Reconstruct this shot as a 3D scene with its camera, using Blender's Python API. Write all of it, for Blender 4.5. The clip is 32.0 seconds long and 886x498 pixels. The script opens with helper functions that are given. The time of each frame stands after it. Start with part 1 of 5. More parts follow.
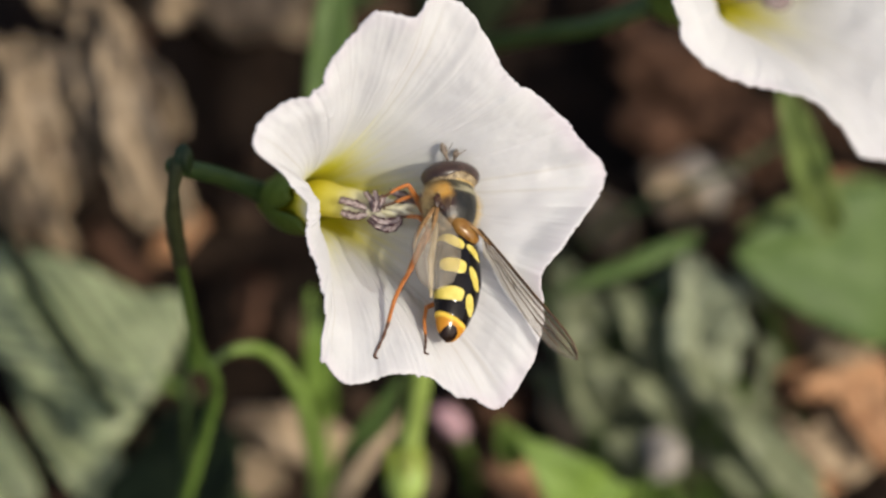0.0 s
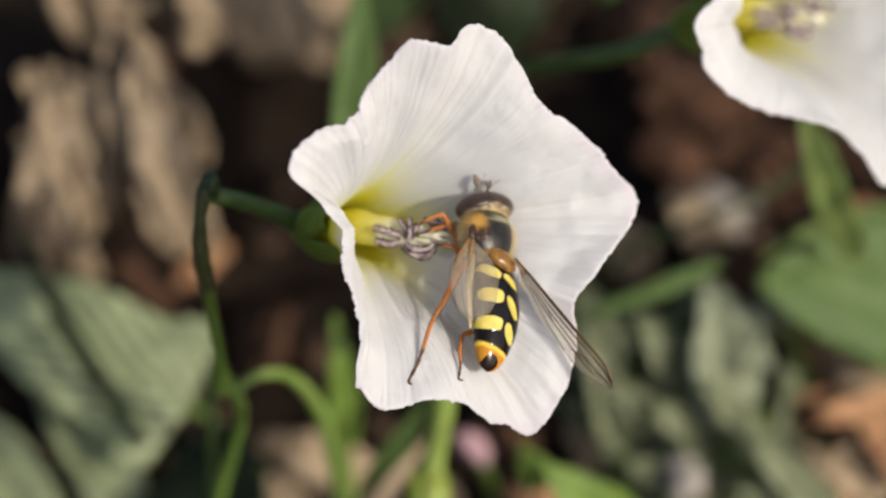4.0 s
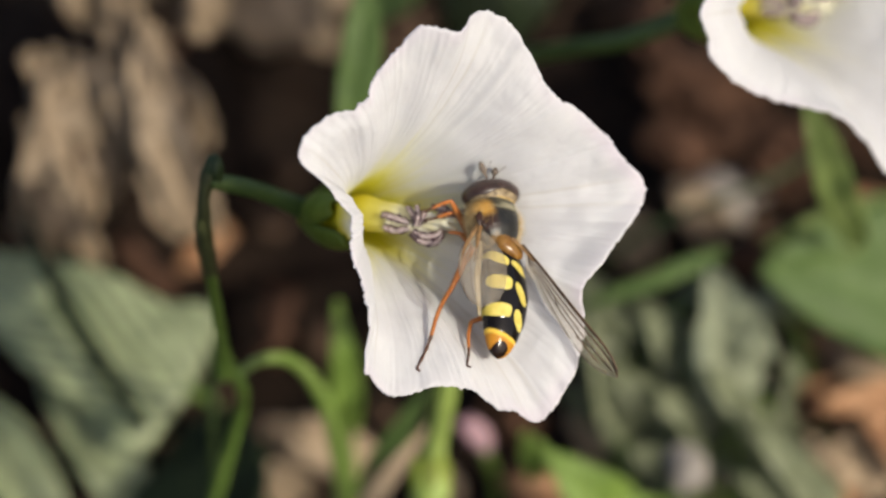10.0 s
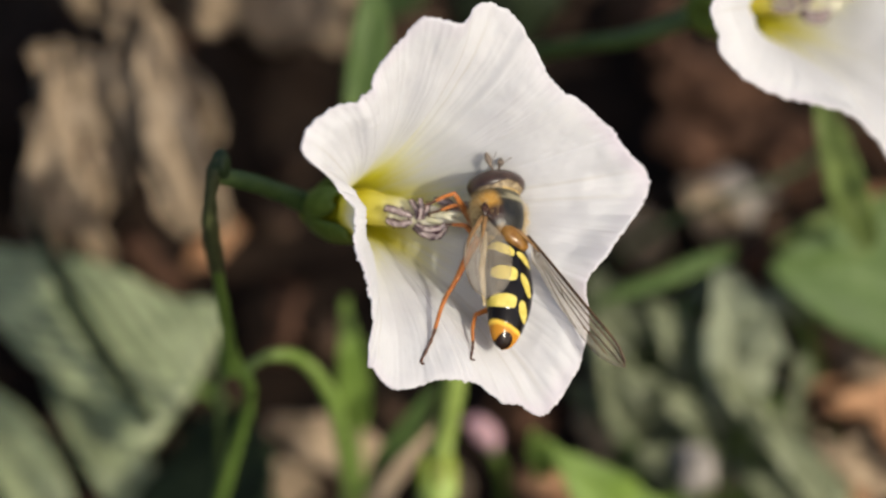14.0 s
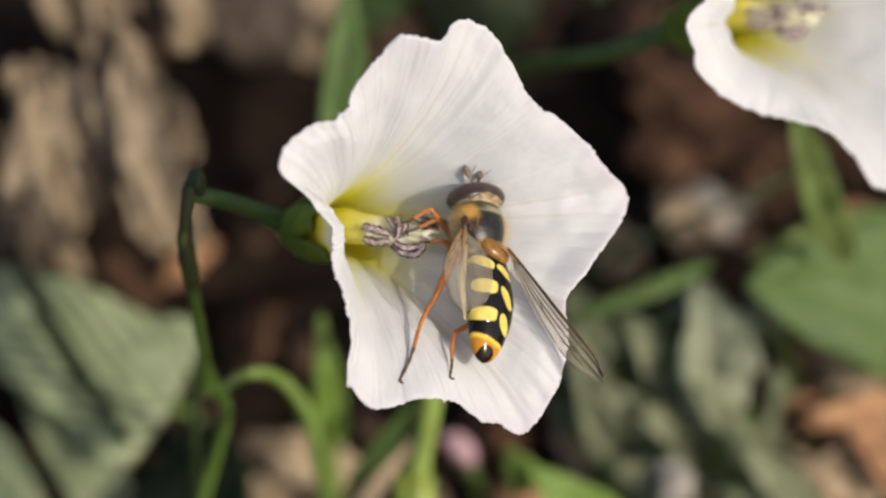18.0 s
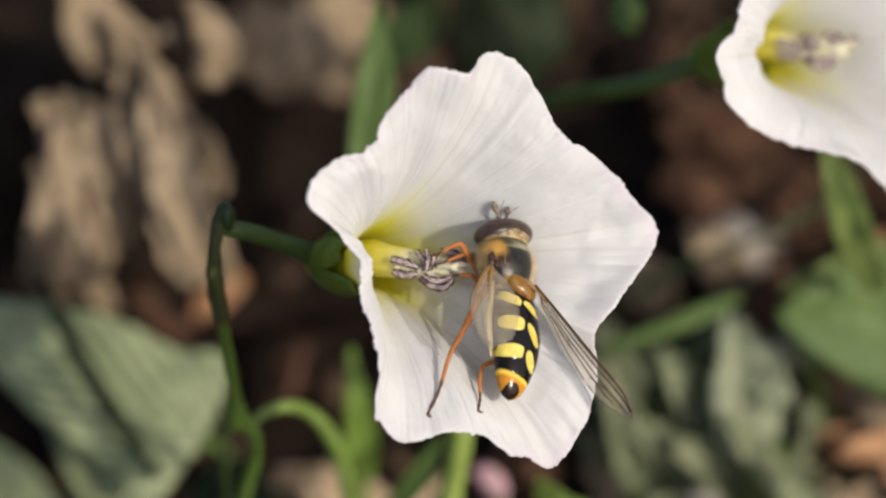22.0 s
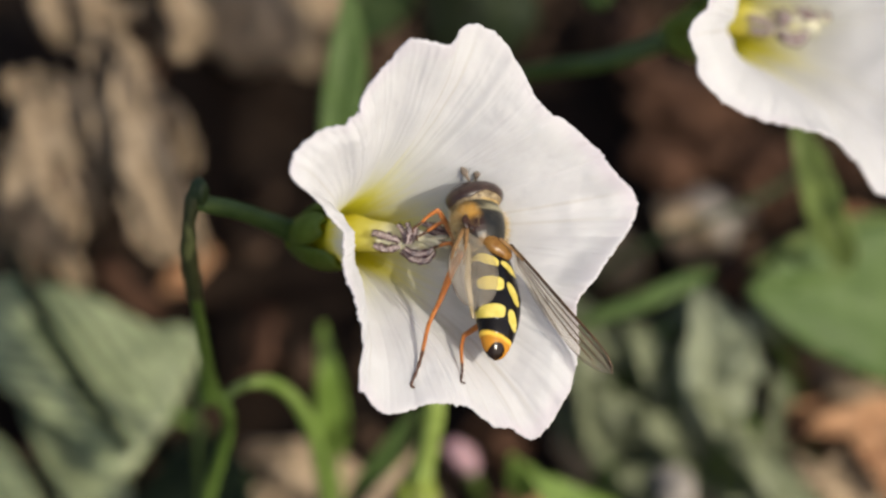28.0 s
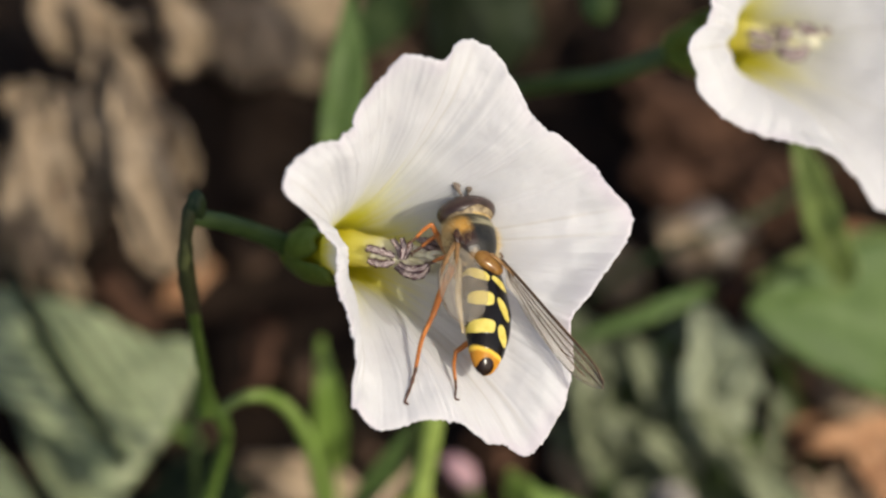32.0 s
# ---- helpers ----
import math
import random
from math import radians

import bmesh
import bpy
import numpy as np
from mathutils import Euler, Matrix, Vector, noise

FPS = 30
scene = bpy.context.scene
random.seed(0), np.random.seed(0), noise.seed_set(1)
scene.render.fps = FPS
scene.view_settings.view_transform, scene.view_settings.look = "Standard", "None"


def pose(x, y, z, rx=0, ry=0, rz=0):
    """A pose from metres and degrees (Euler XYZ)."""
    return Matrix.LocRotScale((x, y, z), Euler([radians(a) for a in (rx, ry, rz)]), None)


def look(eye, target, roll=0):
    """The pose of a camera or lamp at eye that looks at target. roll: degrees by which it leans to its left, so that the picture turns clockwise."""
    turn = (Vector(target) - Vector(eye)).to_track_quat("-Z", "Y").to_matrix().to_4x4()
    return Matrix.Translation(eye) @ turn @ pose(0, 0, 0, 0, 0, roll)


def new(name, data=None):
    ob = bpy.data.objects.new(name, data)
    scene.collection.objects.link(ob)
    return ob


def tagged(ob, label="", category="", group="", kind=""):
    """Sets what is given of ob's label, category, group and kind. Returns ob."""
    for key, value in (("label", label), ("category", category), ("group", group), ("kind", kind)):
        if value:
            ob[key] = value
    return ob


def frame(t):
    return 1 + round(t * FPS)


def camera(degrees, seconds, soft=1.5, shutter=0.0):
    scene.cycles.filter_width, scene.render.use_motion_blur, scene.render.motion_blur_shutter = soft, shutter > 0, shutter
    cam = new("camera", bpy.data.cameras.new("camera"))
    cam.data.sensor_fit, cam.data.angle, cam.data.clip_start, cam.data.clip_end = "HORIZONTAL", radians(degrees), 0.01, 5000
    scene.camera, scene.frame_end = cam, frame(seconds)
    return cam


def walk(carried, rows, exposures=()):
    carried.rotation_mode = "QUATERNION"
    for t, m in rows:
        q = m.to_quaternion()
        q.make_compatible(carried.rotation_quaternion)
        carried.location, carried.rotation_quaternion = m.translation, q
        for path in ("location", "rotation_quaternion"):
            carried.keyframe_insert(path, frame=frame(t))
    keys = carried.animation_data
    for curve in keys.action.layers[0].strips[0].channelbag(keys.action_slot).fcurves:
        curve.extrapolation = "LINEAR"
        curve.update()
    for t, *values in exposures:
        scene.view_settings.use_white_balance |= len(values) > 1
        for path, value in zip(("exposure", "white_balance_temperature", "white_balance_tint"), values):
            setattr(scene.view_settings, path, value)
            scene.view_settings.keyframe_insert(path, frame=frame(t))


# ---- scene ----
# ---- camera: a hand-held macro lens over a bindweed flower ----
MM = 0.001
VIEW = pose(0, 0, 0.055, 38, 0, 0)   # the camera's view plane through the flower: x right, y up the slope, z towards the lens
REACH = 183.0                        # from that plane to the lens, mm
SWAY = [
    (0, 0.202, 0.115, 0.096, -0.251, -0.138, -0.566), (0.5, -0.230, -0.043, 1.077, -0.055, -0.026, -0.342), (1, 0.158, 0.012, 0.799, -0.088, 0.006, -0.478),
    (1.5, 0.299, -0.047, 1.385, 0.024, -0.080, -0.296), (2, -0.011, -0.361, 1.726, 0.002, -0.167, -0.604), (2.5, 0.098, -0.340, 1.673, 0.287, -0.186, -0.538),
    (3, 0.122, -0.076, 1.431, 0.325, -0.119, -0.556), (3.5, 0.270, -0.313, 1.607, 0.352, 0.020, -0.315), (4, 0.030, 0.007, 1.860, 0.196, 0.195, -0.444),
    (4.5, 0.030, -0.309, 2.438, 0.291, 0.192, -0.535), (6.5, 1.033, -0.644, 2.223, 0.389, 0.640, -0.334), (7, 1.128, -0.746, 1.388, 0.380, 0.488, -0.285),
    (7.5, 1.447, -1.160, 0.971, 0.434, 0.495, -0.310), (8, 0.701, -0.408, 0.841, 0.248, 0.331, -0.372), (8.5, 0.848, -0.759, 1.128, 0.278, 0.449, 0.078),
    (9, 0.377, -0.129, 2.016, 0.148, 0.285, 0.008), (9.5, 0.279, -0.521, 1.049, 0.152, 0.257, 0.227), (10, -0.133, -0.275, 1.564, 0.049, 0.203, -0.015),
    (10.5, 0.663, -0.549, 0.946, 0.231, 0.361, -0.054), (11, 0.022, 0.005, 1.433, 0.307, 0.138, -0.020), (11.5, 0.317, -0.085, 1.043, 0.079, 0.266, 0.159),
    (12, 0.319, -0.421, 1.290, 0.113, 0.336, 0.108), (12.5, -0.019, -0.124, 0.747, 0.188, 0.302, 0.228), (13, 0.002, -0.064, 1.092, 0.078, 0.435, 0.116),
    (13.5, -0.229, -0.054, 1.123, -0.125, 0.361, 0.076), (14, 0.124, -0.453, 0.473, 0.051, 0.402, 0.247), (14.5, -0.119, -0.257, 0.653, -0.009, 0.201, 0.221),
    (16.5, -0.128, 0.217, -0.030, 0.234, 0.057, -0.001), (17, -0.026, 0.011, 0.188, 0.321, 0.058, 0.012), (17.5, 0.110, 0.056, -0.163, 0.190, 0.081, 0.002),
    (18, -0.026, 0.005, -0.007, 0.195, -0.013, -0.004), (18.5, 0.146, 0.006, -0.358, -0.129, 0.094, 0.086), (19, -0.148, 0.025, -0.499, -0.002, -0.039, 0.100),
    (19.5, 0.226, 0.174, -0.169, 0.093, 0.054, 0.036), (20, 0.170, 0.261, -0.250, 0.065, -0.019, -0.187), (20.5, -0.220, 0.239, 0.088, 0.224, -0.085, -0.116),
    (21, 0.195, 0.224, -0.445, 0.358, 0.060, -0.076), (21.5, -0.024, 0.176, -0.474, 0.417, 0.254, -0.196), (22, 0.104, 0.054, -0.563, 0.702, 0.495, -0.255),
    (22.5, -0.135, 0.551, -0.500, 0.937, 0.515, -0.175), (23, -0.475, 0.089, -0.147, 0.624, 0.389, -0.040), (23.5, 0.125, -0.165, -0.502, 0.294, 0.564, -0.090),
    (24, -0.444, 0.176, -0.344, 0.582, 0.383, 0.039), (24.5, -0.202, -0.061, -0.677, 0.704, 0.316, -0.051), (25, -0.195, -0.074, -0.307, 0.315, 0.262, -0.175),
    (25.5, 0.115, -0.015, -1.135, 0.328, 0.132, -0.121), (26, -0.334, 0.140, -0.394, 0.579, 0.056, -0.076), (26.5, -0.366, -0.041, -0.644, 0.452, 0.033, 0.117),
    (28.5, -0.948, 0.344, -0.116, 0.247, -0.239, -0.359), (29, 0.105, -0.053, -0.917, 0.462, 0.097, -0.232), (29.5, -0.985, 0.373, -2.061, 0.415, -0.136, -0.125),
    (30, -0.943, 0.206, -0.913, 0.441, -0.186, -0.126), (30.5, 0.130, 0.571, -1.036, 0.377, 0.016, -0.388), (31, -1.095, 0.284, -1.154, 0.310, -0.279, 0.100),
    (31.5, -0.418, 0.507, -1.365, 0.299, -0.187, -0.117), (32, -0.432, 0.239, -0.769, 0.487, -0.116, -0.003),
]
cam = camera(13.95, 32.0, soft=2.4)
cam.data.dof.use_dof = True
cam.data.dof.focus_distance = 0.1852
cam.data.dof.aperture_fstop = 23.5
walk(cam, [(t, VIEW @ pose(x * MM, y * MM, (REACH + z) * MM, rx, ry, rz)) for t, x, y, z, rx, ry, rz in SWAY],
     [(0.0, 0.0), (32.0, 0.0)])

# ---- light: clear sky and one sun ----
SUN = (VIEW.to_3x3() @ Vector((0.59, 0.035, 0.805))).normalized()
world = bpy.data.worlds.new("sky")
scene.world = world
world.use_nodes = True
sky = world.node_tree.nodes.new("ShaderNodeTexSky")
sky.sky_type, sky.sun_disc = "NISHITA", False
sky.dust_density, sky.ozone_density = 4.0, 0.5
sky.sun_elevation = math.asin(SUN.z)
sky.sun_rotation = math.atan2(SUN.x, SUN.y)
world.node_tree.links.new(sky.outputs[0], world.node_tree.nodes["Background"].inputs[0])
world.node_tree.nodes["Background"].inputs[1].default_value = 0.145
lamp = bpy.data.lights.new("sun", "SUN")
lamp.energy, lamp.angle, lamp.color = 3.4, radians(0.53), (1.0, 0.94, 0.79)
sun = new("sun", lamp)
sun.matrix_world = look(SUN * 3.0, (0, 0, 0))


# ---- materials ----
class Shade:
    """A node material with a few shorthands."""

    def __init__(self, name, rough=0.6, spec=0.4, metal=0.0):
        self.m = bpy.data.materials.new(name)
        self.m.use_nodes = True
        self.t = self.m.node_tree
        self.b = self.t.nodes["Principled BSDF"]
        self.out = self.t.nodes["Material Output"]
        self.b.inputs["Roughness"].default_value = rough
        self.b.inputs["Specular IOR Level"].default_value = spec
        self.b.inputs["Metallic"].default_value = metal

    def node(self, kind, **values):
        n = self.t.nodes.new(kind)
        for key, value in values.items():
            n.inputs[key.replace("_", " ")].default_value = value
        return n

    def link(self, a, b):
        self.t.links.new(a, b)

    def coords(self, which="Object"):
        return self.t.nodes.new("ShaderNodeTexCoord").outputs[which]

    def noise(self, scale, detail=4.0, rough=0.6, vec=None, stretch=None):
        n = self.node("ShaderNodeTexNoise", Scale=scale, Detail=detail, Roughness=rough)
        vec = vec or self.coords()
        if stretch:
            mp = self.node("ShaderNodeMapping", Scale=stretch)
            self.link(vec, mp.inputs[0])
            vec = mp.outputs[0]
        self.link(vec, n.inputs["Vector"])
        return n.outputs["Fac"]

    def ramp(self, fac, *stops):
        n = self.t.nodes.new("ShaderNodeValToRGB")
        e = n.color_ramp.elements
        e[0].position, e[0].color = stops[0][0], (*stops[0][1], 1)
        e[1].position, e[1].color = stops[-1][0], (*stops[-1][1], 1)
        for p, c in stops[1:-1]:
            x = e.new(p)
            x.color = (*c, 1)
        self.link(fac, n.inputs[0])
        return n.outputs[0]

    def step(self, fac, lo, hi):
        n = self.node("ShaderNodeMapRange")
        n.interpolation_type = "SMOOTHSTEP"
        n.inputs["From Min"].default_value, n.inputs["From Max"].default_value = lo, hi
        self.link(fac, n.inputs[0])
        return n.outputs[0]

    def math(self, op, a, b=0.0, c=None):
        n = self.t.nodes.new("ShaderNodeMath")
        n.operation = op
        for i, v in enumerate((a, b, c)):
            if v is None:
                continue
            if isinstance(v, (int, float)):
                n.inputs[i].default_value = v
            else:
                self.link(v, n.inputs[i])
        return n.outputs[0]

    def mix(self, fac, a, b, how="MIX"):
        n = self.t.nodes.new("ShaderNodeMix")
        n.data_type, n.blend_type = "RGBA", how
        for i, v in ((0, fac), (6, a), (7, b)):
            if isinstance(v, (int, float)):
                n.inputs[i].default_value = v
            elif isinstance(v, tuple):
                n.inputs[i].default_value = (*v, 1)
            else:
                self.link(v, n.inputs[i])
        return n.outputs[2]

    def colour(self, c):
        if isinstance(c, tuple):
            self.b.inputs["Base Color"].default_value = (*c, 1)
        else:
            self.link(c, self.b.inputs["Base Color"])

    def bump(self, fac, strength=0.3, dist=0.0001):
        n = self.node("ShaderNodeBump", Strength=strength, Distance=dist)
        self.link(fac, n.inputs["Height"])
        self.link(n.outputs[0], self.b.inputs["Normal"])
        return n.outputs[0]

    def thin(self, share, colour, normal=None):
        """Lets light through, as a leaf or a petal does."""
        tr = self.t.nodes.new("ShaderNodeBsdfTranslucent")
        if isinstance(colour, tuple):
            tr.inputs[0].default_value = (*colour, 1)
        else:
            self.link(colour, tr.inputs[0])
        if normal:
            self.link(normal, tr.inputs["Normal"])
        mx = self.t.nodes.new("ShaderNodeMixShader")
        mx.inputs[0].default_value = share
        self.link(self.b.outputs[0], mx.inputs[1])
        self.link(tr.outputs[0], mx.inputs[2])
        self.link(mx.outputs[0], self.out.inputs[0])


def petal_material():
    s = Shade("petal", rough=0.62, spec=0.25)
    uv = s.coords("UV")
    sep = s.t.nodes.new("ShaderNodeSeparateXYZ")
    s.link(uv, sep.inputs[0])
    ang, run = sep.outputs[0], sep.outputs[1]
    wob = s.math("MULTIPLY", s.math("SUBTRACT", s.noise(900, 2), 0.5), 0.05)
    depth = s.math("ADD", run, wob)
    # star of yellow that reaches farther along the five bands
    band = s.math("ABSOLUTE", s.math("SUBTRACT", s.math("FRACT", s.math("MULTIPLY", ang, 5.0)), 0.5))
    ribs = s.noise(1.0, 3, 0.6, vec=uv, stretch=(90, 2.2, 1))
    reach = s.math("ADD", depth, s.math("MULTIPLY", band, 0.26))
    reach = s.math("ADD", reach, s.math("MULTIPLY", s.math("SUBTRACT", ribs, 0.5), 0.34))
    yellow = s.step(reach, 0.64, 0.32)
    white = s.mix(s.step(s.noise(350, 5), 0.35, 0.75), (0.785, 0.78, 0.79), (0.755, 0.745, 0.76))
    throat = s.mix(s.step(depth, 0.52, 0.30), (0.83, 0.80, 0.36), (0.74, 0.69, 0.03))
    tint = s.math("MULTIPLY", s.step(s.math("ADD", depth, s.math("MULTIPLY", band, 0.15)), 0.80, 0.40), 0.28)
    white = s.mix(tint, white, (0.86, 0.85, 0.60))
    c = s.mix(yellow, white, throat)
    # paired fine veins along each band, cream and faint pink
    vein = s.step(s.math("ABSOLUTE", s.math("SUBTRACT", band, s.math("ADD", 0.035, s.math("MULTIPLY", run, 0.012)))), 0.013, 0.002)
    vein = s.math("MULTIPLY", vein, s.math("MULTIPLY", s.step(run, 0.28, 0.5), s.step(run, 1.05, 0.8)))
    c = s.mix(s.math("MULTIPLY", vein, 0.30), c, (0.52, 0.47, 0.38))
    # many faint ribs
    c = s.mix(s.math("MULTIPLY", s.step(ribs, 0.52, 0.74), 0.03), c, (0.62, 0.58, 0.56))
    # lilac flush towards the rim, uneven round the flower
    flush = s.step(s.noise(160, 3), 0.40, 0.68)
    rim = s.math("MULTIPLY", s.step(run, 0.935, 1.0), s.math("ADD", 0.10, s.math("MULTIPLY", flush, 0.32)))
    c = s.mix(rim, c, (0.66, 0.54, 0.66))
    s.colour(c)
    fine = s.math("ADD", s.math("MULTIPLY", s.noise(420, 3), 2.2), s.math("ADD", s.math("MULTIPLY", ribs, 0.05), s.math("MULTIPLY", s.noise(1300, 4), 0.7)))
    n = s.bump(fine, 0.4, 0.00010)
    # light creeps sideways through the wet tissue
    s.b.inputs["Subsurface Weight"].default_value = 0.20
    s.b.inputs["Subsurface Radius"].default_value = (1.0, 0.95, 0.85)
    s.b.inputs["Subsurface Scale"].default_value = 0.0020
    s.thin(0.38, c, n)
    return s.m


def leaf_material(name, dark, light, rough=0.45, spec=0.45, through_light=0.25, blotch=0.0, veins=0.22, broad=0.09):
    s = Shade(name, rough=rough, spec=spec)
    uv = s.coords("UV")
    sep = s.t.nodes.new("ShaderNodeSeparateXYZ")
    s.link(uv, sep.inputs[0])
    side = s.math("ABSOLUTE", s.math("SUBTRACT", sep.outputs[0], 0.5))
    # side veins run forward from the midrib
    slant = s.math("SUBTRACT", s.math("MULTIPLY", sep.outputs[1], 9.0), s.math("MULTIPLY", side, 7.0))
    vein = s.step(s.math("ABSOLUTE", s.math("SUBTRACT", s.math("FRACT", slant), 0.5)), broad, 0.0)
    mott = s.noise(260, 5)
    c = s.mix(s.step(mott, 0.3, 0.72), dark, light)
    c = s.mix(s.math("MULTIPLY", vein, veins), c, tuple(min(1, x * 1.9 + 0.02) for x in light))
    c = s.mix(s.math("MULTIPLY", s.step(s.noise(900, 3), 0.62, 0.8), 0.35), c, (0.16, 0.13, 0.05))
    if blotch:
        c = s.mix(s.math("MULTIPLY", s.step(s.noise(430, 4, 0.7), 0.42, 0.68), blotch), c, tuple(0.5 * x for x in dark))
        c = s.mix(s.math("MULTIPLY", s.step(s.noise(610, 3), 0.56, 0.72), blotch * 0.8), c, (0.36, 0.37, 0.27))
    s.colour(c)
    n = s.bump(s.math("SUBTRACT", s.noise(1500, 4), s.math("MULTIPLY", vein, 0.6)), 0.5, 0.00015)
    s.thin(through_light, s.mix(1.0, c, (1.0, 1.25, 0.45), "MULTIPLY"), n)
    return s.m


def plain_material(name, dark, light, rough=0.6, spec=0.35, scale=600, bump=0.4, dist=0.0001, stretch=None, thin=0.0, metal=0.0, cut=(0.3, 0.72)):
    s = Shade(name, rough=rough, spec=spec, metal=metal)
    big, small = s.noise(scale * 0.25, 3), s.noise(scale, 6, 0.65, stretch=stretch)
    c = s.mix(s.step(small, *cut), dark, light)
    c = s.mix(s.math("MULTIPLY", s.step(big, 0.45, 0.75), 0.5), c, tuple(x * 0.6 for x in dark))
    # each piece has its own tone
    info = s.t.nodes.new("ShaderNodeObjectInfo")
    tone = s.math("ADD", 0.78, s.math("MULTIPLY", info.outputs["Random"], 0.44))
    hsv = s.t.nodes.new("ShaderNodeHueSaturation")
    s.link(tone, hsv.inputs["Value"])
    s.link(c, hsv.inputs["Color"])
    s.colour(hsv.outputs[0])
    n = s.bump(small, bump, dist)
    if thin:
        s.thin(thin, c, n)
    return s.m


PETAL = petal_material()
# The broad pale veins also carry sheen, put in as whiter stripes.
LEAF_GREY = leaf_material("leaf_grey_green", (0.135, 0.165, 0.08), (0.295, 0.33, 0.18), rough=0.40, spec=0.55, blotch=0.35, veins=0.75, broad=0.24)
LEAF_FELT = leaf_material("leaf_felted", (0.130, 0.150, 0.085), (0.275, 0.295, 0.185), rough=0.8, spec=0.2, blotch=0.9)
LEAF_PALE = leaf_material("leaf_pale", (0.22, 0.245, 0.165), (0.33, 0.355, 0.25), rough=0.75, spec=0.25, blotch=0.2, veins=0.3)
LEAF_MOTTLED = leaf_material("leaf_mottled", (0.085, 0.125, 0.035), (0.20, 0.26, 0.07), rough=0.6, spec=0.3, blotch=0.5)
LEAF_GREEN = leaf_material("leaf_green", (0.068, 0.115, 0.030), (0.108, 0.165, 0.050), rough=0.5, spec=0.22)
LEAF_LIME = leaf_material("leaf_lime", (0.125, 0.20, 0.035), (0.20, 0.295, 0.06), spec=0.3)
# Foliage darkened in its colour to stand in for leaves in shade.
LEAF_SHADE_TONE = leaf_material("leaf_shade_tone", (0.009, 0.015, 0.006), (0.018, 0.027, 0.010), rough=0.6, spec=0.15, through_light=0.1)
STEM = plain_material("stem_green", (0.085, 0.15, 0.025), (0.16, 0.24, 0.05), rough=0.45, stretch=(1, 1, 0.15), thin=0.12)
# Upper stem: brownish, with the flower's shade darkened into the colour.
STEM_BROWN_SHADE = plain_material("stem_brown_shade", (0.04, 0.045, 0.018), (0.085, 0.095, 0.035), rough=0.55, thin=0.05)
PEDICEL = plain_material("flower_stalk", (0.05, 0.09, 0.02), (0.10, 0.15, 0.035), rough=0.45, stretch=(1, 1, 0.15), thin=0.08)
# A dark copy of the green stem: shade is put into the colour.
STEM_SHADE_TONE = plain_material("stem_shade_tone", (0.016, 0.030, 0.008), (0.036, 0.056, 0.016), rough=0.5, thin=0.05)
SEPAL = plain_material("sepal", (0.19, 0.25, 0.03), (0.32, 0.37, 0.06), rough=0.45, thin=0.35)
STRAW = plain_material("dry_straw", (0.19, 0.138, 0.089), (0.40, 0.305, 0.207), rough=0.75, spec=0.2, scale=700, stretch=(1, 1, 0.2), thin=0.08)
BARK = plain_material("bark", (0.028, 0.014, 0.009), (0.095, 0.049, 0.030), rough=0.85, spec=0.15, scale=500, bump=0.8, dist=0.0004)
RUST = plain_material("rusty_leaf", (0.22, 0.105, 0.05), (0.46, 0.27, 0.15), rough=0.7, spec=0.25, scale=400, thin=0.1)
STONE = plain_material("stone", (0.24, 0.21, 0.185), (0.42, 0.38, 0.34), rough=0.85, spec=0.25, scale=500, bump=0.7, dist=0.0003)
# Near-black base: the shade between the litter is put into this colour.
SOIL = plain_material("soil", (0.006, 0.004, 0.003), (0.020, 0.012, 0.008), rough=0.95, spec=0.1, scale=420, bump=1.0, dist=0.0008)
CRUMB = plain_material("soil_crumb", (0.024, 0.015, 0.010), (0.095, 0.06, 0.04), rough=0.95, spec=0.1, scale=900, bump=0.8, dist=0.0004)
PINK = plain_material("pink_bud", (0.38, 0.21, 0.235), (0.50, 0.33, 0.355), rough=0.6, thin=0.2)


def anther_material():
    """Lilac-white strips with dark purple edges and lengthwise streaks."""
    s = Shade("anther", rough=0.6, spec=0.3)
    uv = s.coords("UV")
    sep = s.t.nodes.new("ShaderNodeSeparateXYZ")
    s.link(uv, sep.inputs[0])
    rag = s.math("MULTIPLY", s.math("SUBTRACT", s.noise(1.0, 4, 0.7, vec=uv, stretch=(4, 9, 1)), 0.5), 0.85)
    edge = s.step(s.math("ADD", s.math("ABSOLUTE", s.math("SUBTRACT", sep.outputs[0], 0.5)), rag), 0.22, 0.34)
    streak = s.step(s.noise(1.0, 4, 0.7, vec=uv, stretch=(11, 4.0, 1)), 0.42, 0.54)
    c = s.mix(s.math("MULTIPLY", streak, 0.75), (0.58, 0.51, 0.48), (0.12, 0.055, 0.075))
    c = s.mix(edge, c, (0.055, 0.020, 0.030))
    s.colour(c)
    n = s.bump(s.noise(2600, 4), 0.5, 0.00005)
    s.thin(0.15, c, n)
    return s.m


def column_material():
    """Yellow at the foot, cream farther out."""
    s = Shade("stamen_column", rough=0.5, spec=0.3)
    sep = s.t.nodes.new("ShaderNodeSeparateXYZ")
    s.link(s.coords("UV"), sep.inputs[0])
    out = s.math("ADD", sep.outputs[1], s.math("MULTIPLY", s.math("SUBTRACT", s.noise(1500, 3), 0.5), 0.12))
    c = s.ramp(out, (0.26, (0.62, 0.54, 0.025)), (0.40, (0.74, 0.68, 0.16)), (0.54, (0.80, 0.77, 0.56)), (0.70, (0.84, 0.81, 0.74)))
    s.colour(c)
    n = s.bump(s.noise(1300, 4), 0.4, 0.00006)
    s.thin(0.35, c, n)
    return s.m


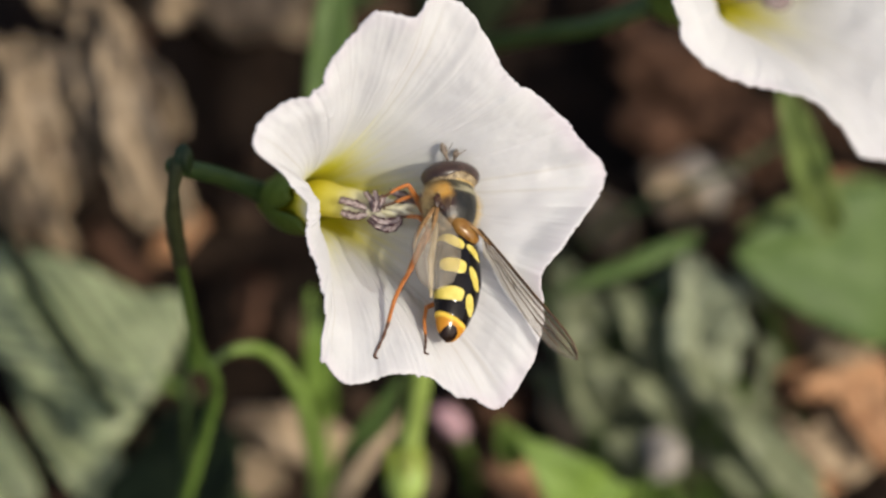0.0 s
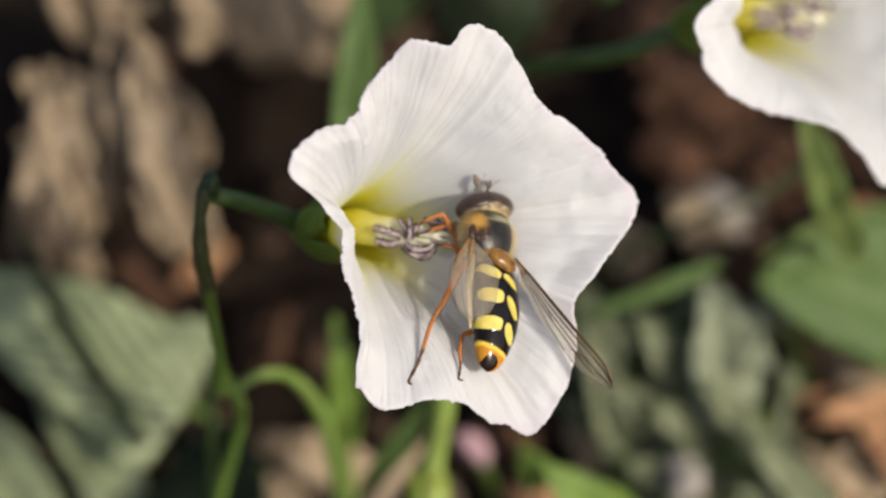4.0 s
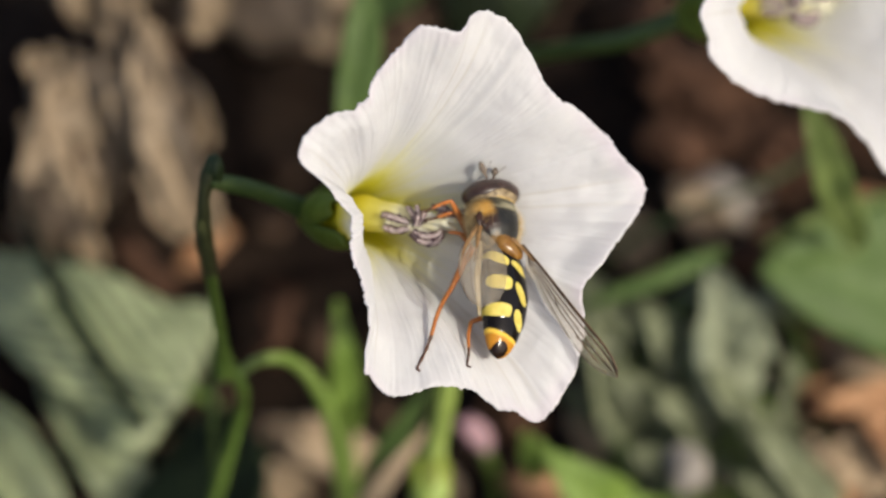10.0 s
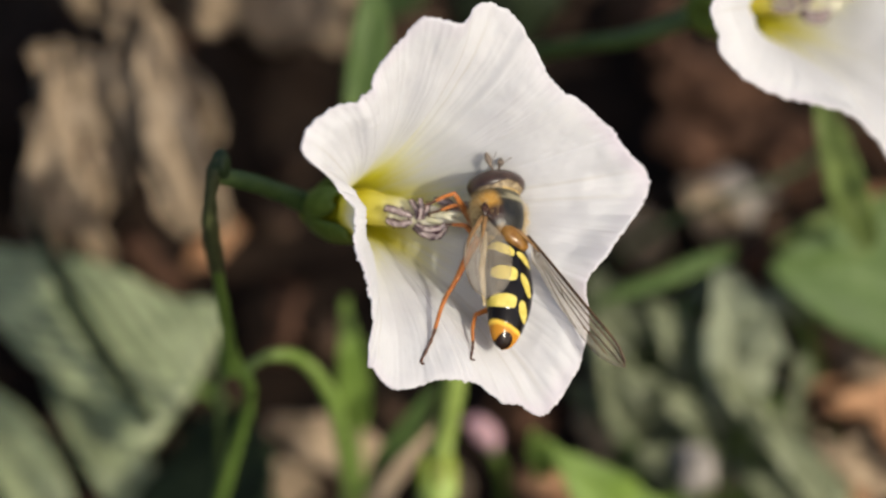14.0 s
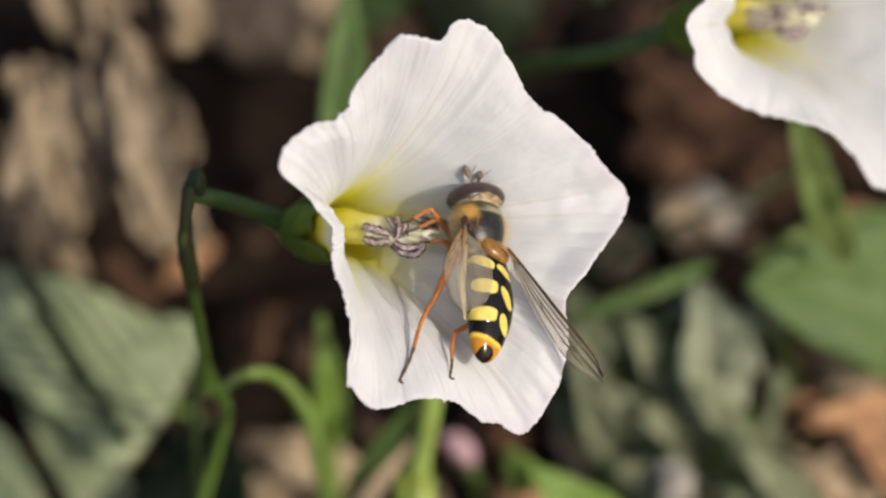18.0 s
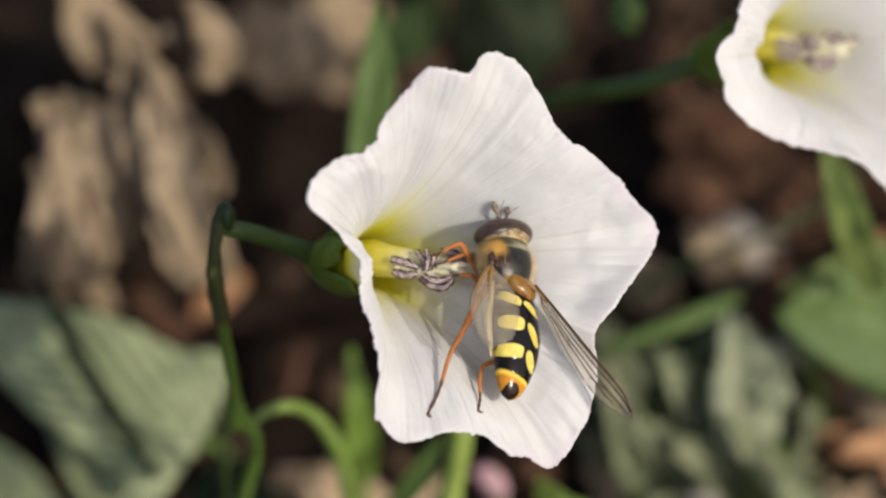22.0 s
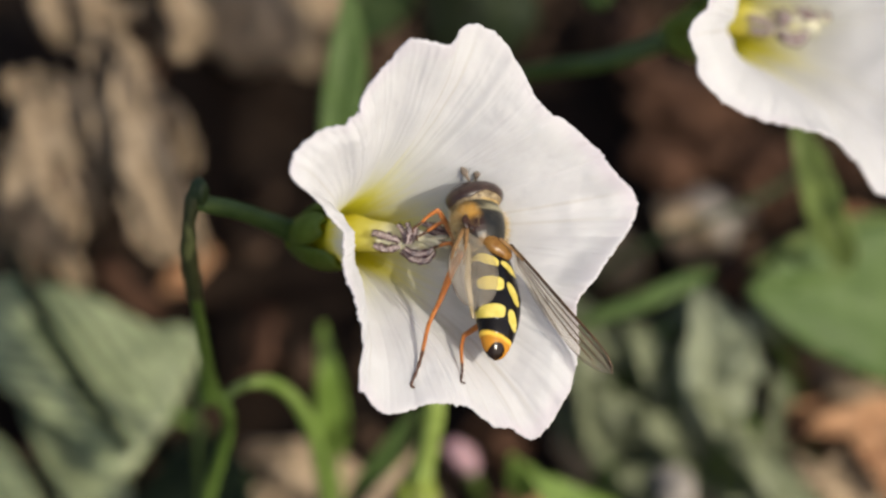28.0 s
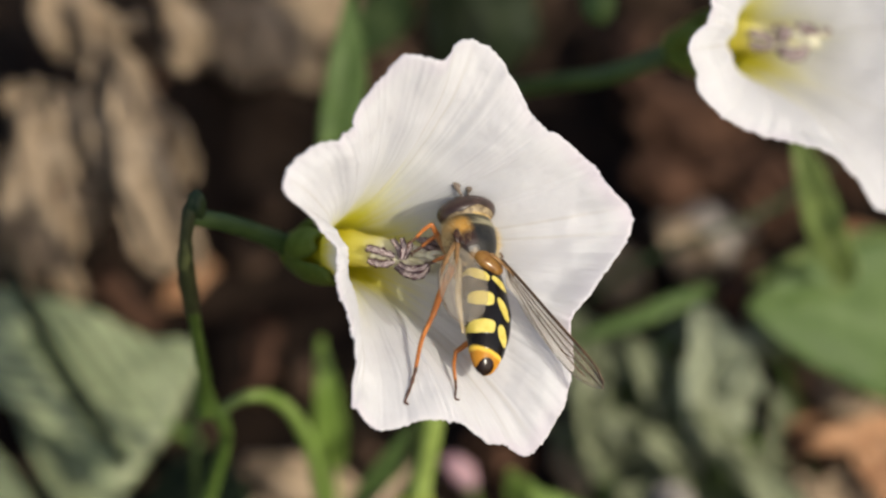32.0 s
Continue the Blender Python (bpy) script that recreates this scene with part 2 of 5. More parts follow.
ANTHER = anther_material()
COLUMN = column_material()
SHOOT = plain_material("side_shoot", (0.13, 0.20, 0.04), (0.22, 0.30, 0.09), rough=0.32, spec=0.5, stretch=(1, 1, 0.15), thin=0.12)
STALK = plain_material("bud_stalk", (0.22, 0.30, 0.06), (0.31, 0.40, 0.11), rough=0.5, thin=0.2)
FILAMENT = plain_material("filament", (0.72, 0.68, 0.42), (0.80, 0.78, 0.66), rough=0.5, thin=0.3)


# ---- mesh helpers ----
def spot(x, y, z):
    """A point of the view plane's space, in millimetres, as a place in the world; fits things to the camera's view."""
    return VIEW @ Vector((x * MM, y * MM, z * MM))


def soil(x, y, h):
    return Vector((x * MM, y * MM, h * MM))


def tween(rows, x):
    """A smooth value at x from rows of (place, value), in rising order."""
    if x <= rows[0][0]:
        return rows[0][1]
    for i in range(len(rows) - 1):
        (x0, v0), (x1, v1) = rows[i], rows[i + 1]
        if x <= x1:
            p, q = rows[max(i - 1, 0)], rows[min(i + 2, len(rows) - 1)]
            d, f = x1 - x0, (x - x0) / (x1 - x0)
            m0, m1 = (v1 - p[1]) / (x1 - p[0]) * d, (q[1] - v0) / (q[0] - x0) * d
            return (2 * f ** 3 - 3 * f * f + 1) * v0 + (f ** 3 - 2 * f * f + f) * m0 + (3 * f * f - 2 * f ** 3) * v1 + (f ** 3 - f * f) * m1
    return rows[-1][1]


def smooth(mesh, sharp=None):
    mesh.polygons.foreach_set("use_smooth", [True] * len(mesh.polygons))
    return mesh


def thing(name, m, label, category, group="", kind=""):
    ob = new(name)
    ob.empty_display_size = 0.002
    ob.matrix_world = m if isinstance(m, Matrix) else Matrix.Translation(m)
    bpy.context.view_layer.update()
    return tagged(ob, label, category, group, kind)


def root_pose(ob):
    return ob.matrix_basis if ob.parent is None else root_pose(ob.parent) @ ob.matrix_basis


def part(name, mesh, material, parent, label="", local=False):
    """One mesh under a thing or a part. The mesh is given in world places, or, local, in its parent's space."""
    if isinstance(mesh, bmesh.types.BMesh):
        bm, mesh = mesh, bpy.data.meshes.new(name)
        bm.to_mesh(mesh)
        bm.free()
    if not local:
        mesh.transform(root_pose(parent).inverted())
    smooth(mesh)
    mesh.materials.append(material)
    ob = new(name, mesh)
    ob.parent = parent
    if label:
        tagged(ob, label)
    return ob


def sheet(name, nu, nv, place, closed=False):
    """A grid of nu by nv cells; place(a, b) with a, b in 0..1."""
    cols = nu if closed else nu + 1
    verts = [place(i / nu, j / nv) for j in range(nv + 1) for i in range(cols)]
    faces, uvs = [], []
    for j in range(nv):
        for i in range(nu):
            k = (i + 1) % cols
            faces.append((j * cols + i, j * cols + k, (j + 1) * cols + k, (j + 1) * cols + i))
            uvs += [(i / nu, j / nv), ((i + 1) / nu, j / nv), ((i + 1) / nu, (j + 1) / nv), (i / nu, (j + 1) / nv)]
    me = bpy.data.meshes.new(name)
    me.from_pydata([tuple(v) for v in verts], [], faces)
    lay = me.uv_layers.new(name="UVMap")
    lay.data.foreach_set("uv", [c for p in uvs for c in p])
    return me


def curve_points(pts, n):
    """Catmull-Rom through pts."""
    pts = [Vector(p) for p in pts]
    if len(pts) == 2:
        return [pts[0].lerp(pts[1], i / n) for i in range(n + 1)]
    e = [2 * pts[0] - pts[1], *pts, 2 * pts[-1] - pts[-2]]
    out = []
    for i in range(n + 1):
        x = i / n * (len(pts) - 1)
        k = min(int(x), len(pts) - 2)
        f = x - k
        a, b, c, d = e[k:k + 4]
        out.append(0.5 * (2 * b + (c - a) * f + (2 * a - 5 * b + 4 * c - d) * f * f + (3 * b - a - 3 * c + d) * f ** 3))
    return out


def tube(name, pts, radius, n=24, sides=10, squash=1.0, rough=0.0):
    """A rounded, tapering tube; radius(f) in mm, or a number."""
    line = curve_points(pts, n)
    r = radius if callable(radius) else (lambda f: radius)
    up = Vector((0.3, 0.2, 0.93)).normalized()
    frames = []
    for i, p in enumerate(line):
        d = (line[min(i + 1, n)] - line[max(i - 1, 0)]).normalized()
        side = d.cross(up)
        side = side.normalized() if side.length > 1e-6 else Vector((1, 0, 0))
        up = side.cross(d).normalized()
        frames.append((p, side, up.copy(), d))

    def place(a, b):
        j = min(int(round(b * (n + 4))), n + 4)
        k = min(max(j - 2, 0), n)
        p, s, u, d = frames[k]
        cap = (0.02, 0.75)[j] if j < 2 else ((0.75, 0.02)[j - n - 3] if j > n + 2 else 1.0)
        push = 0 if 2 <= j <= n + 2 else ((-0.6, -0.35)[j] if j < 2 else (0.35, 0.6)[j - n - 3])
        rr = r(k / n) * MM
        if rough:
            rr *= 1 + rough * noise.noise(p * 900 + Vector((a * 3, 0, 0)))
        w = 2 * math.pi * a
        return p + (s * math.cos(w) + u * math.sin(w) * squash) * rr * cap + d * push * rr

    return sheet(name, sides, n + 4, place, closed=True)


def lump(name, centre, axes, seed=0, rough=0.25, freq=1.2, cuts=3):
    """An uneven stone-like body; axes: three vectors."""
    bm = bmesh.new()
    bmesh.ops.create_icosphere(bm, subdivisions=cuts, radius=1.0)
    for v in bm.verts:
        k = 1 + rough * noise.noise(v.co * freq + Vector((seed * 7.3, 0, 0))) + rough * 0.4 * noise.noise(v.co * freq * 3 + Vector((0, seed * 3.1, 0)))
        c = v.co * k
        v.co = Vector(centre) + axes[0] * c.x + axes[1] * c.y + axes[2] * c.z
    return bm


def solid(ob, mm, offset=0.0):
    m = ob.modifiers.new("thickness", "SOLIDIFY")
    m.thickness, m.offset = mm * MM, offset
    return ob


# ---- ground ----
def ground():
    near = [i * 0.0016 for i in range(-34, 35)]
    far = [0.075, 0.11, 0.2, 0.5, 1.5, 6, 30, 150, 900]
    xs = [-f for f in reversed(far)] + near + far
    ys = [-f + 0.045 for f in reversed(far)] + [v + 0.045 for v in near] + [f + 0.045 for f in far]

    def place(a, b):
        x, y = xs[round(a * (len(xs) - 1))], ys[round(b * (len(ys) - 1))]
        p = Vector((x, y, 0))
        fade = 1.0 if abs(x) < 0.12 and abs(y) < 0.3 else 0.0
        h = (noise.noise(p * 60) * 2.2 + noise.noise(p * 190) * 1.3 + noise.noise(p * 520) * 0.5 - 1.6) * MM
        t = min(1, max(0, (-x - 0.013) / 0.009)) * min(1, max(0, (y - 0.036) / 0.010)) * fade
        h += 13.0 * MM * t * t * (3 - 2 * t)                  # a low bank, added to lift litter out of the other flower's shadow
        return (x, y, h * fade - 0.0015 * (1 - fade))

    me = sheet("ground", len(xs) - 1, len(ys) - 1, place)
    smooth(me)
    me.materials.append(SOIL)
    ob = new("ground", me)
    tagged(ob, "brown crumbly garden soil with plant litter, colour darkened for shade", "ground", kind="structure")


ground()


# ---- leaves and litter under the flower ----
def leaf_profile(b, lobes):
    w = (b + 0.02) ** 0.45 * (1.0 - b * 0.999) ** 0.75 * 1.55
    if lobes:
        w = 0.72 * (1 - b) ** 0.8 * (1 + 0.55 * math.exp(-((b - 0.06) / 0.08) ** 2)) + 0.45 * math.sin(math.pi * min(1, b * 1.1)) * (1 - b) ** 0.4
    return max(w, 0.02)


def leaf(name, base, tip, half, label, material, category="leaf", roll=0, fold=0.25, arch=0.10, wave=0.12, lobes=False, rib=True,
         seed=0, group="", crease=1.3, thick=0.28, stalk=True, nu=14, nv=26):
    run = tip - base
    d = run.normalized()
    n = (VIEW.to_3x3() @ Vector((0, 0, 1))).normalized()
    side = (Matrix.Rotation(radians(roll), 3, d) @ d.cross(n)).normalized()
    up = side.cross(d).normalized()
    half *= MM

    def place(a, b):
        t = 2 * a - 1
        w = half * leaf_profile(b, lobes) * (1 + 0.06 * noise.noise(Vector((b * 9, t, seed * 5.1))))
        p = base + run * b + side * t * w
        z = fold * abs(t) ** crease * w + arch * run.length * 4 * b * (1 - b)
        z += wave * half * noise.noise(Vector((t * 1.7, b * 4.0, seed * 3.7))) + wave * 0.5 * half * abs(t) * math.sin(b * 17 + seed)
        return p + up * z

    ob = thing(name, base, label, category, group)
    solid(part("blade", sheet("blade", nu, nv, place), material, ob), thick, -1)
    if rib:
        line = [place(0.5, i / 8) - up * 0.0002 for i in range(9)]
        part("midrib", tube("midrib", line, lambda f: 0.32 * (1 - 0.75 * f) + 0.05, 16, 7), material, ob)
    if not rib and not stalk:                        # a second layer of bark on top
        solid(part("bark_layer", sheet("bark_layer", 8, 12, lambda a, b: place(0.52 + (a - 0.5) * 0.66, 0.12 + 0.68 * b) + up * 0.0003), material, ob), 0.5, 1)
    if stalk:
        foot = Vector((base.x - d.x * 0.006, base.y - d.y * 0.006, -0.002))
        part("petiole", tube("petiole", [base + d * 0.0006, base - d * 0.002 - up * 0.0004, foot.lerp(base, 0.45) - d * 0.002, foot], lambda f: 0.32 + 0.12 * f, 16, 7), STEM, ob, "thin green leaf stalk")
    return ob


GREY = "grey-green pointed bindweed leaf folded along its midrib"
leaf("bindweed_leaf", spot(-17.35, -9.41, -50.00), spot(-35.64, -0.01, -57.00), 4.7, GREY, LEAF_GREY, roll=10, fold=0.22, crease=0.9, wave=0.08, lobes=True, seed=1, group="bindweed leaves")
leaf("bindweed_leaf", spot(-20.59, -17.91, -52.00), spot(-28.34, -5.60, -57.00), 2.9, GREY, LEAF_GREY, roll=12, fold=0.25, crease=0.8, wave=0.06, seed=2, group="bindweed leaves")
leaf("bindweed_leaf", spot(-26.38, -19.10, -53.00), spot(-32.77, -9.38, -58.00), 3.0, GREY, LEAF_GREY, roll=12, fold=0.25, wave=0.05, seed=3, group="bindweed leaves")
# A strip added to draw the soft dark stripe over the leaf.
leaf("shaded_leaf", spot(-19.99, -11.44, -47.00), spot(-28.38, 2.92, -51.00), 0.8, "narrow strip added as the dark stripe across a bindweed leaf, coloured as in shade", LEAF_SHADE_TONE, roll=-20, fold=0.2, wave=0.05, stalk=False, seed=32)
leaf("shaded_leaf", spot(-15.31, -20.13, -44.00), spot(-15.84, -10.64, -49.00), 8.6, "bindweed leaf turned from the sun, coloured as in shade", LEAF_SHADE_TONE, roll=-40, fold=0.1, wave=0.05, seed=4)
leaf("bindweed_leaf", spot(36.54, -2.79, -50.00), spot(18.97, -1.32, -42.00), 7.4, "fresh green arrow-shaped bindweed leaf in the sun", LEAF_GREEN, roll=-2, fold=0.08, arch=0.05, wave=0.06, seed=5)
leaf("grass_blade", spot(24.88, 0.10, -40.00), spot(20.97, 9.89, -34.00), 1.6, "fresh green strap leaf standing upright", LEAF_MOTTLED, roll=-18, fold=0.3, stalk=False, seed=6)
leaf("grass_blade", spot(16.80, -0.27, -46.00), spot(7.86, -3.77, -45.00), 0.75, "narrow green leaf blade beside downy leaves", LEAF_GREEN, roll=-6, stalk=False, seed=7)
DOWNY = "crinkled downy grey-green leaf of a low rosette"
for base, tip, half, tilt, k in ((spot(17.67, -9.54, -50.00), spot(16.38, -1.52, -45.00), 3.8, 14, 8), (spot(16.14, -7.15, -49.00), spot(20.03, -3.12, -46.00), 1.9, -4, 20), (spot(15.26, -9.44, -52.00), spot(11.70, -3.51, -47.00), 2.0, 18, 9),
                                 (spot(14.53, -11.64, -52.00), spot(9.59, -7.85, -48.00), 1.8, 10, 21), (spot(16.73, -13.10, -52.00), spot(12.42, -9.24, -47.00), 1.9, 22, 22), (spot(15.57, -15.23, -51.00), spot(11.04, -12.88, -48.00), 1.5, 8, 23),
                                 (spot(24.95, -18.42, -50.00), spot(18.00, -10.57, -45.00), 1.9, 12, 10), (spot(19.85, -12.98, -50.00), spot(15.68, -7.73, -45.00), 1.6, 16, 24), (spot(21.58, -16.54, -49.00), spot(17.81, -14.61, -47.00), 1.5, -8, 25),
                                 (spot(10.69, -12.74, -52.00), spot(8.33, -4.25, -48.00), 2.0, 14, 27), (spot(7.93, -5.79, -52.00), spot(11.23, -10.18, -52.00), 1.5, 20, 11), (spot(12.27, -5.76, -51.00), spot(8.87, -4.25, -48.00), 1.2, 15, 26)):
    leaf("downy_leaf", base, tip, half, DOWNY, LEAF_PALE if k in (8, 20) else LEAF_FELT, roll=tilt, fold=0.18, wave=0.32, seed=k, group="downy leaves")
for base, tip, half, k in ((spot(14.79, -16.30, -56.00), spot(10.90, -4.34, -53.00), 4.6, 28), (spot(20.38, -17.04, -56.00), spot(16.79, -6.54, -53.00), 3.6, 29), (spot(10.35, -9.65, -57.00), spot(8.36, -1.41, -54.00), 2.6, 30)):
    leaf("downy_leaf", base, tip, half, "broad downy grey-green leaf lying low in a rosette", LEAF_FELT, roll=8, fold=0.1, wave=0.2, stalk=False, seed=k, group="downy leaves")
rnd = random.Random(21)
for k in range(26):
    a = Vector((rnd.uniform(9, 22), rnd.uniform(-16.5, -3.5), rnd.uniform(-55, -50)))
    w = rnd.uniform(0.6, 2.6)
    leaf("downy_leaf", spot(*a), spot(a.x + 3.6 * math.cos(w), a.y + 3.6 * math.sin(w), a.z + rnd.uniform(0.5, 3)), rnd.uniform(0.9, 1.5), DOWNY, LEAF_FELT, roll=rnd.uniform(-5, 28), fold=0.15, wave=0.35,
         seed=100 + k, group="downy leaves", nu=10, nv=16)
leaf("lime_leaf", spot(10.86, -18.32, -44.00), spot(4.92, -12.10, -40.00), 2.5, "bright lime-green young leaf", LEAF_LIME, roll=10, lobes=True, seed=12)
leaf("lime_leaf", spot(5.19, -14.44, -44.00), spot(4.25, -11.63, -41.00), 1.25, "small bright lime-green leaf", LEAF_LIME, roll=5, stalk=False, seed=31)
leaf("grass_blade", spot(-6.12, -16.22, -44.00), spot(-1.84, -8.56, -38.00), 1.15, "green grass blade behind a bud", LEAF_GREEN, roll=-8, seed=13)
leaf("dry_grass", spot(-6.47, -16.93, -44.00), spot(-1.68, -10.89, -40.00), 0.8, "pale dry curled grass blade", STRAW, arch=0.3, stalk=False, seed=14)
leaf("lime_leaf", spot(-6.95, -11.91, -46.00), spot(-7.45, -3.40, -41.00), 1.25, "bright yellow-green young leaf standing upright", LEAF_LIME, roll=6, seed=15)
leaf("lime_leaf", spot(-6.35, 4.60, -35.00), spot(-5.50, 17.40, -33.00), 1.75, "mottled yellow-green strap leaf standing upright", LEAF_GREEN, roll=2, stalk=False, seed=16)
leaf("bindweed_leaf", spot(29.10, 2.24, -46.00), spot(19.22, 0.09, -43.00), 2.4, "fresh green bindweed leaf lying over another leaf", LEAF_MOTTLED, roll=-4, fold=0.1, wave=0.08, seed=18)
leaf("bindweed_leaf", spot(-1.98, 18.55, -50.00), spot(-7.23, 14.19, -50.00), 2.2, "deep green bindweed leaf in half shade", LEAF_GREEN, roll=-10, fold=0.15, seed=19)
leaf("shaded_leaf", spot(1.64, 23.65, -50.00), spot(1.14, 10.21, -54.00), 6.6, "broad leaf turned from the sun, coloured as in shade", LEAF_SHADE_TONE, roll=-40, fold=0.12, seed=17)


def straw(a, b, half, seed, kind=0):
    """A dry, curled, strap-shaped scrap of plant."""
    half *= 1.45
    names = (("dry_leaf", "dry tan leaf scrap curled on the soil", STRAW), ("dry_leaf", "rusty brown dead leaf on the soil", RUST),
             ("bark_chip", "reddish brown bark chip on the soil", BARK))
    name, label, m = names[kind]
    leaf(name, a, b, half, label, m, category=name.replace("_", " "), roll=(seed * 37) % 50 - 25, fold=0.1 + (seed % 5) * 0.1, arch=0.05 + (seed % 4) * 0.04,
         wave=0.3, rib=kind < 2, stalk=False, seed=seed + 40, thick=0.5 if kind < 2 else 1.3, nu=10, nv=16, group=name.replace("_", " ") + " litter")


# Litter is placed to fit the camera's view, some lifted out of shadow.
straw(soil(-28.3, 34.4, 12.1), soil(-26.1, 40.4, 21.2), 1.47, 1)
straw(soil(-23.7, 35.8, 13.2), soil(-26.9, 40.9, 21.6), 1.76, 2)
straw(soil(-16.1, 32.6, 14.5), soil(-20.6, 41.0, 24.9), 1.67, 3)
straw(soil(-19.2, 36.1, 17.2), soil(-20.2, 40.1, 24.2), 1.28, 58)
straw(soil(-16.1, 42.8, 22.5), soil(-17.9, 45.2, 28.1), 1.33, 54)
straw(soil(-10.4, 58.3, 4.0), soil(-13.4, 64.1, 7.0), 1.86, 55)
straw(soil(-18.1, 37.2, 18.1), soil(-20.6, 42.2, 25.8), 1.26, 4)
straw(soil(-13.5, 58.3, 4.0), soil(-15.8, 64.8, 7.0), 1.67, 8)
straw(soil(-9.0, 57.8, 4.0), soil(-11.5, 63.2, 7.0), 1.31, 7)
straw(soil(-15.6, 61.5, 4.0), soil(-21.1, 61.6, 7.0), 1.77, 8)
straw(soil(-21.1, 45.0, 20.3), soil(-23.5, 46.1, 25.7), 1.53, 54)
straw(soil(-19.2, 34.2, 6.0), soil(-23.3, 36.7, 9.0), 0.55, 11, 2)
straw(soil(-12.6, 31.1, 3.0), soil(-11.8, 36.5, 4.0), 0.6, 12, 2)
straw(soil(-13.9, 58.9, 3.0), soil(-14.7, 64.5, 5.0), 1.90, 56)
straw(soil(-9.7, 59.5, 3.0), soil(-11.4, 64.2, 5.0), 1.60, 57)
straw(soil(-17.7, 60.5, 3.0), soil(-18.6, 65.0, 5.0), 1.80, 59)
straw(soil(-6.7, 65.2, 3.0), soil(-12.4, 66.1, 6.0), 1.90, 61)
straw(soil(-23.5, 45.6, 20.8), soil(-26.5, 48.5, 26.9), 2.10, 62)
straw(soil(-19.4, 35.2, 16.5), soil(-19.5, 41.0, 24.9), 1.48, 63)
straw(soil(-18.1, 32.6, 14.5), soil(-20.2, 36.5, 21.3), 1.29, 64)
straw(soil(-22.8, 38.8, 16.8), soil(-24.7, 41.5, 21.5), 1.60, 66)
straw(soil(-24.6, 35.0, 12.6), soil(-26.5, 40.1, 20.3), 1.40, 67)
straw(soil(-16.6, 37.2, 18.1), soil(-17.6, 38.7, 23.1), 1.19, 68)
straw(soil(-20.8, 36.9, 17.9), soil(-23.0, 40.2, 23.0), 1.10, 70)
straw(soil(-21.5, 41.9, 20.5), soil(-23.1, 42.9, 23.8), 0.90, 71)
straw(soil(-16.7, 35.0, 15.1), soil(-18.2, 37.2, 19.3), 1.00, 72)
straw(soil(-24.8, 33.2, 13.7), soil(-26.0, 35.4, 18.0), 1.20, 73)
rnd = random.Random(8)
for k in range(40):
    x, y = rnd.uniform(-28.5, -16.0), rnd.uniform(0.5, 15.5)
    if (x < -23.5 and 11.5 < y < 15) or (-23.3 < x < -20.2 and y < 5.5) or x > -18.5:           # gaps left clear to fit dark areas in the camera's view
        continue
    lean = rnd.uniform(-0.5, 0.9)
    straw_a = spot(x + 1.6 * lean, y - 1.8, rnd.uniform(-57, -54))
    straw(straw_a, spot(x - 1.6 * lean, y + 1.8, rnd.uniform(-54, -51)), rnd.uniform(0.45, 1.0), 140 + k, rnd.choice((0, 0, 0, 1, 2)))
straw(soil(-5.3, 21.7, 4.0), soil(-13.0, 23.4, 6.0), 1.6, 13)
straw(soil(22.2, 52.9, 3.0), soil(13.7, 53.1, 7.0), 2.6, 15, 2)
straw(soil(18.0, 47.8, 3.0), soil(13.6, 48.8, 6.0), 1.7, 16, 2)
straw(soil(22.9, 49.8, 3.0), soil(16.8, 49.7, 5.0), 1.7, 17, 2)
straw(soil(24.2, 46.2, 3.0), soil(21.0, 48.9, 6.0), 1.8, 18, 2)
straw(soil(24.7, 40.8, 3.0), soil(18.5, 36.5, 6.0), 1.6, 19, 2)
straw(soil(29.6, 24.4, 4.0), soil(22.5, 24.5, 9.0), 2.0, 20, 1)
straw(soil(28.5, 20.4, 4.0), soil(22.4, 20.7, 8.0), 1.4, 21)
straw(soil(27.8, 22.6, 6.0), soil(22.9, 18.7, 9.0), 1.0, 48)
straw(soil(26.6, 26.2, 6.0), soil(22.1, 22.9, 8.0), 0.8, 49, 2)
straw(soil(23.9, 30.6, 5.0), soil(21.6, 25.5, 7.0), 1.0, 50, 1)
straw(soil(28.4, 24.5, 9.0), soil(25.0, 25.1, 10.0), 0.7, 51)
straw(soil(21.4, 20.3, 6.0), soil(23.7, 17.5, 7.0), 0.9, 52, 2)
straw(soil(26.2, 29.9, 4.0), soil(23.0, 29.6, 7.0), 1.4, 22, 1)
straw(soil(23.1, 25.4, 2.0), soil(19.6, 27.4, 5.0), 1.7, 23)
straw(soil(12.0, 24.3, 6.0), soil(10.5, 26.7, 9.0), 0.8, 24, 1)
straw(soil(10.3, 23.5, 2.0), soil(8.1, 26.9, 5.0), 1.6, 25)
straw(soil(13.4, 39.3, 3.0), soil(10.7, 42.1, 5.0), 1.6, 26)
straw(soil(7.2, 19.3, 3.0), soil(3.2, 19.0, 6.0), 1.4, 27, 1)
straw(soil(30.2, 41.8, 3.0), soil(27.3, 43.3, 6.0), 1.3, 28, 1)
straw(soil(-22.4, 37.1, 14.2), soil(-25.2, 39.7, 20.6), 1.18, 32)
straw(soil(-21.6, 40.6, 16.9), soil(-23.1, 41.8, 22.3), 0.87, 34)
straw(soil(29.4, 28.8, 5.0), soil(24.6, 27.5, 8.0), 1.3, 38)
straw(soil(29.6, 18.8, 7.0), soil(25.4, 24.5, 9.0), 1.5, 39, 1)
straw(soil(29.9, 23.9, 8.0), soil(23.4, 22.4, 10.0), 1.3, 47, 1)
straw(soil(26.4, 19.3, 3.0), soil(23.9, 19.5, 6.0), 1.6, 40, 1)
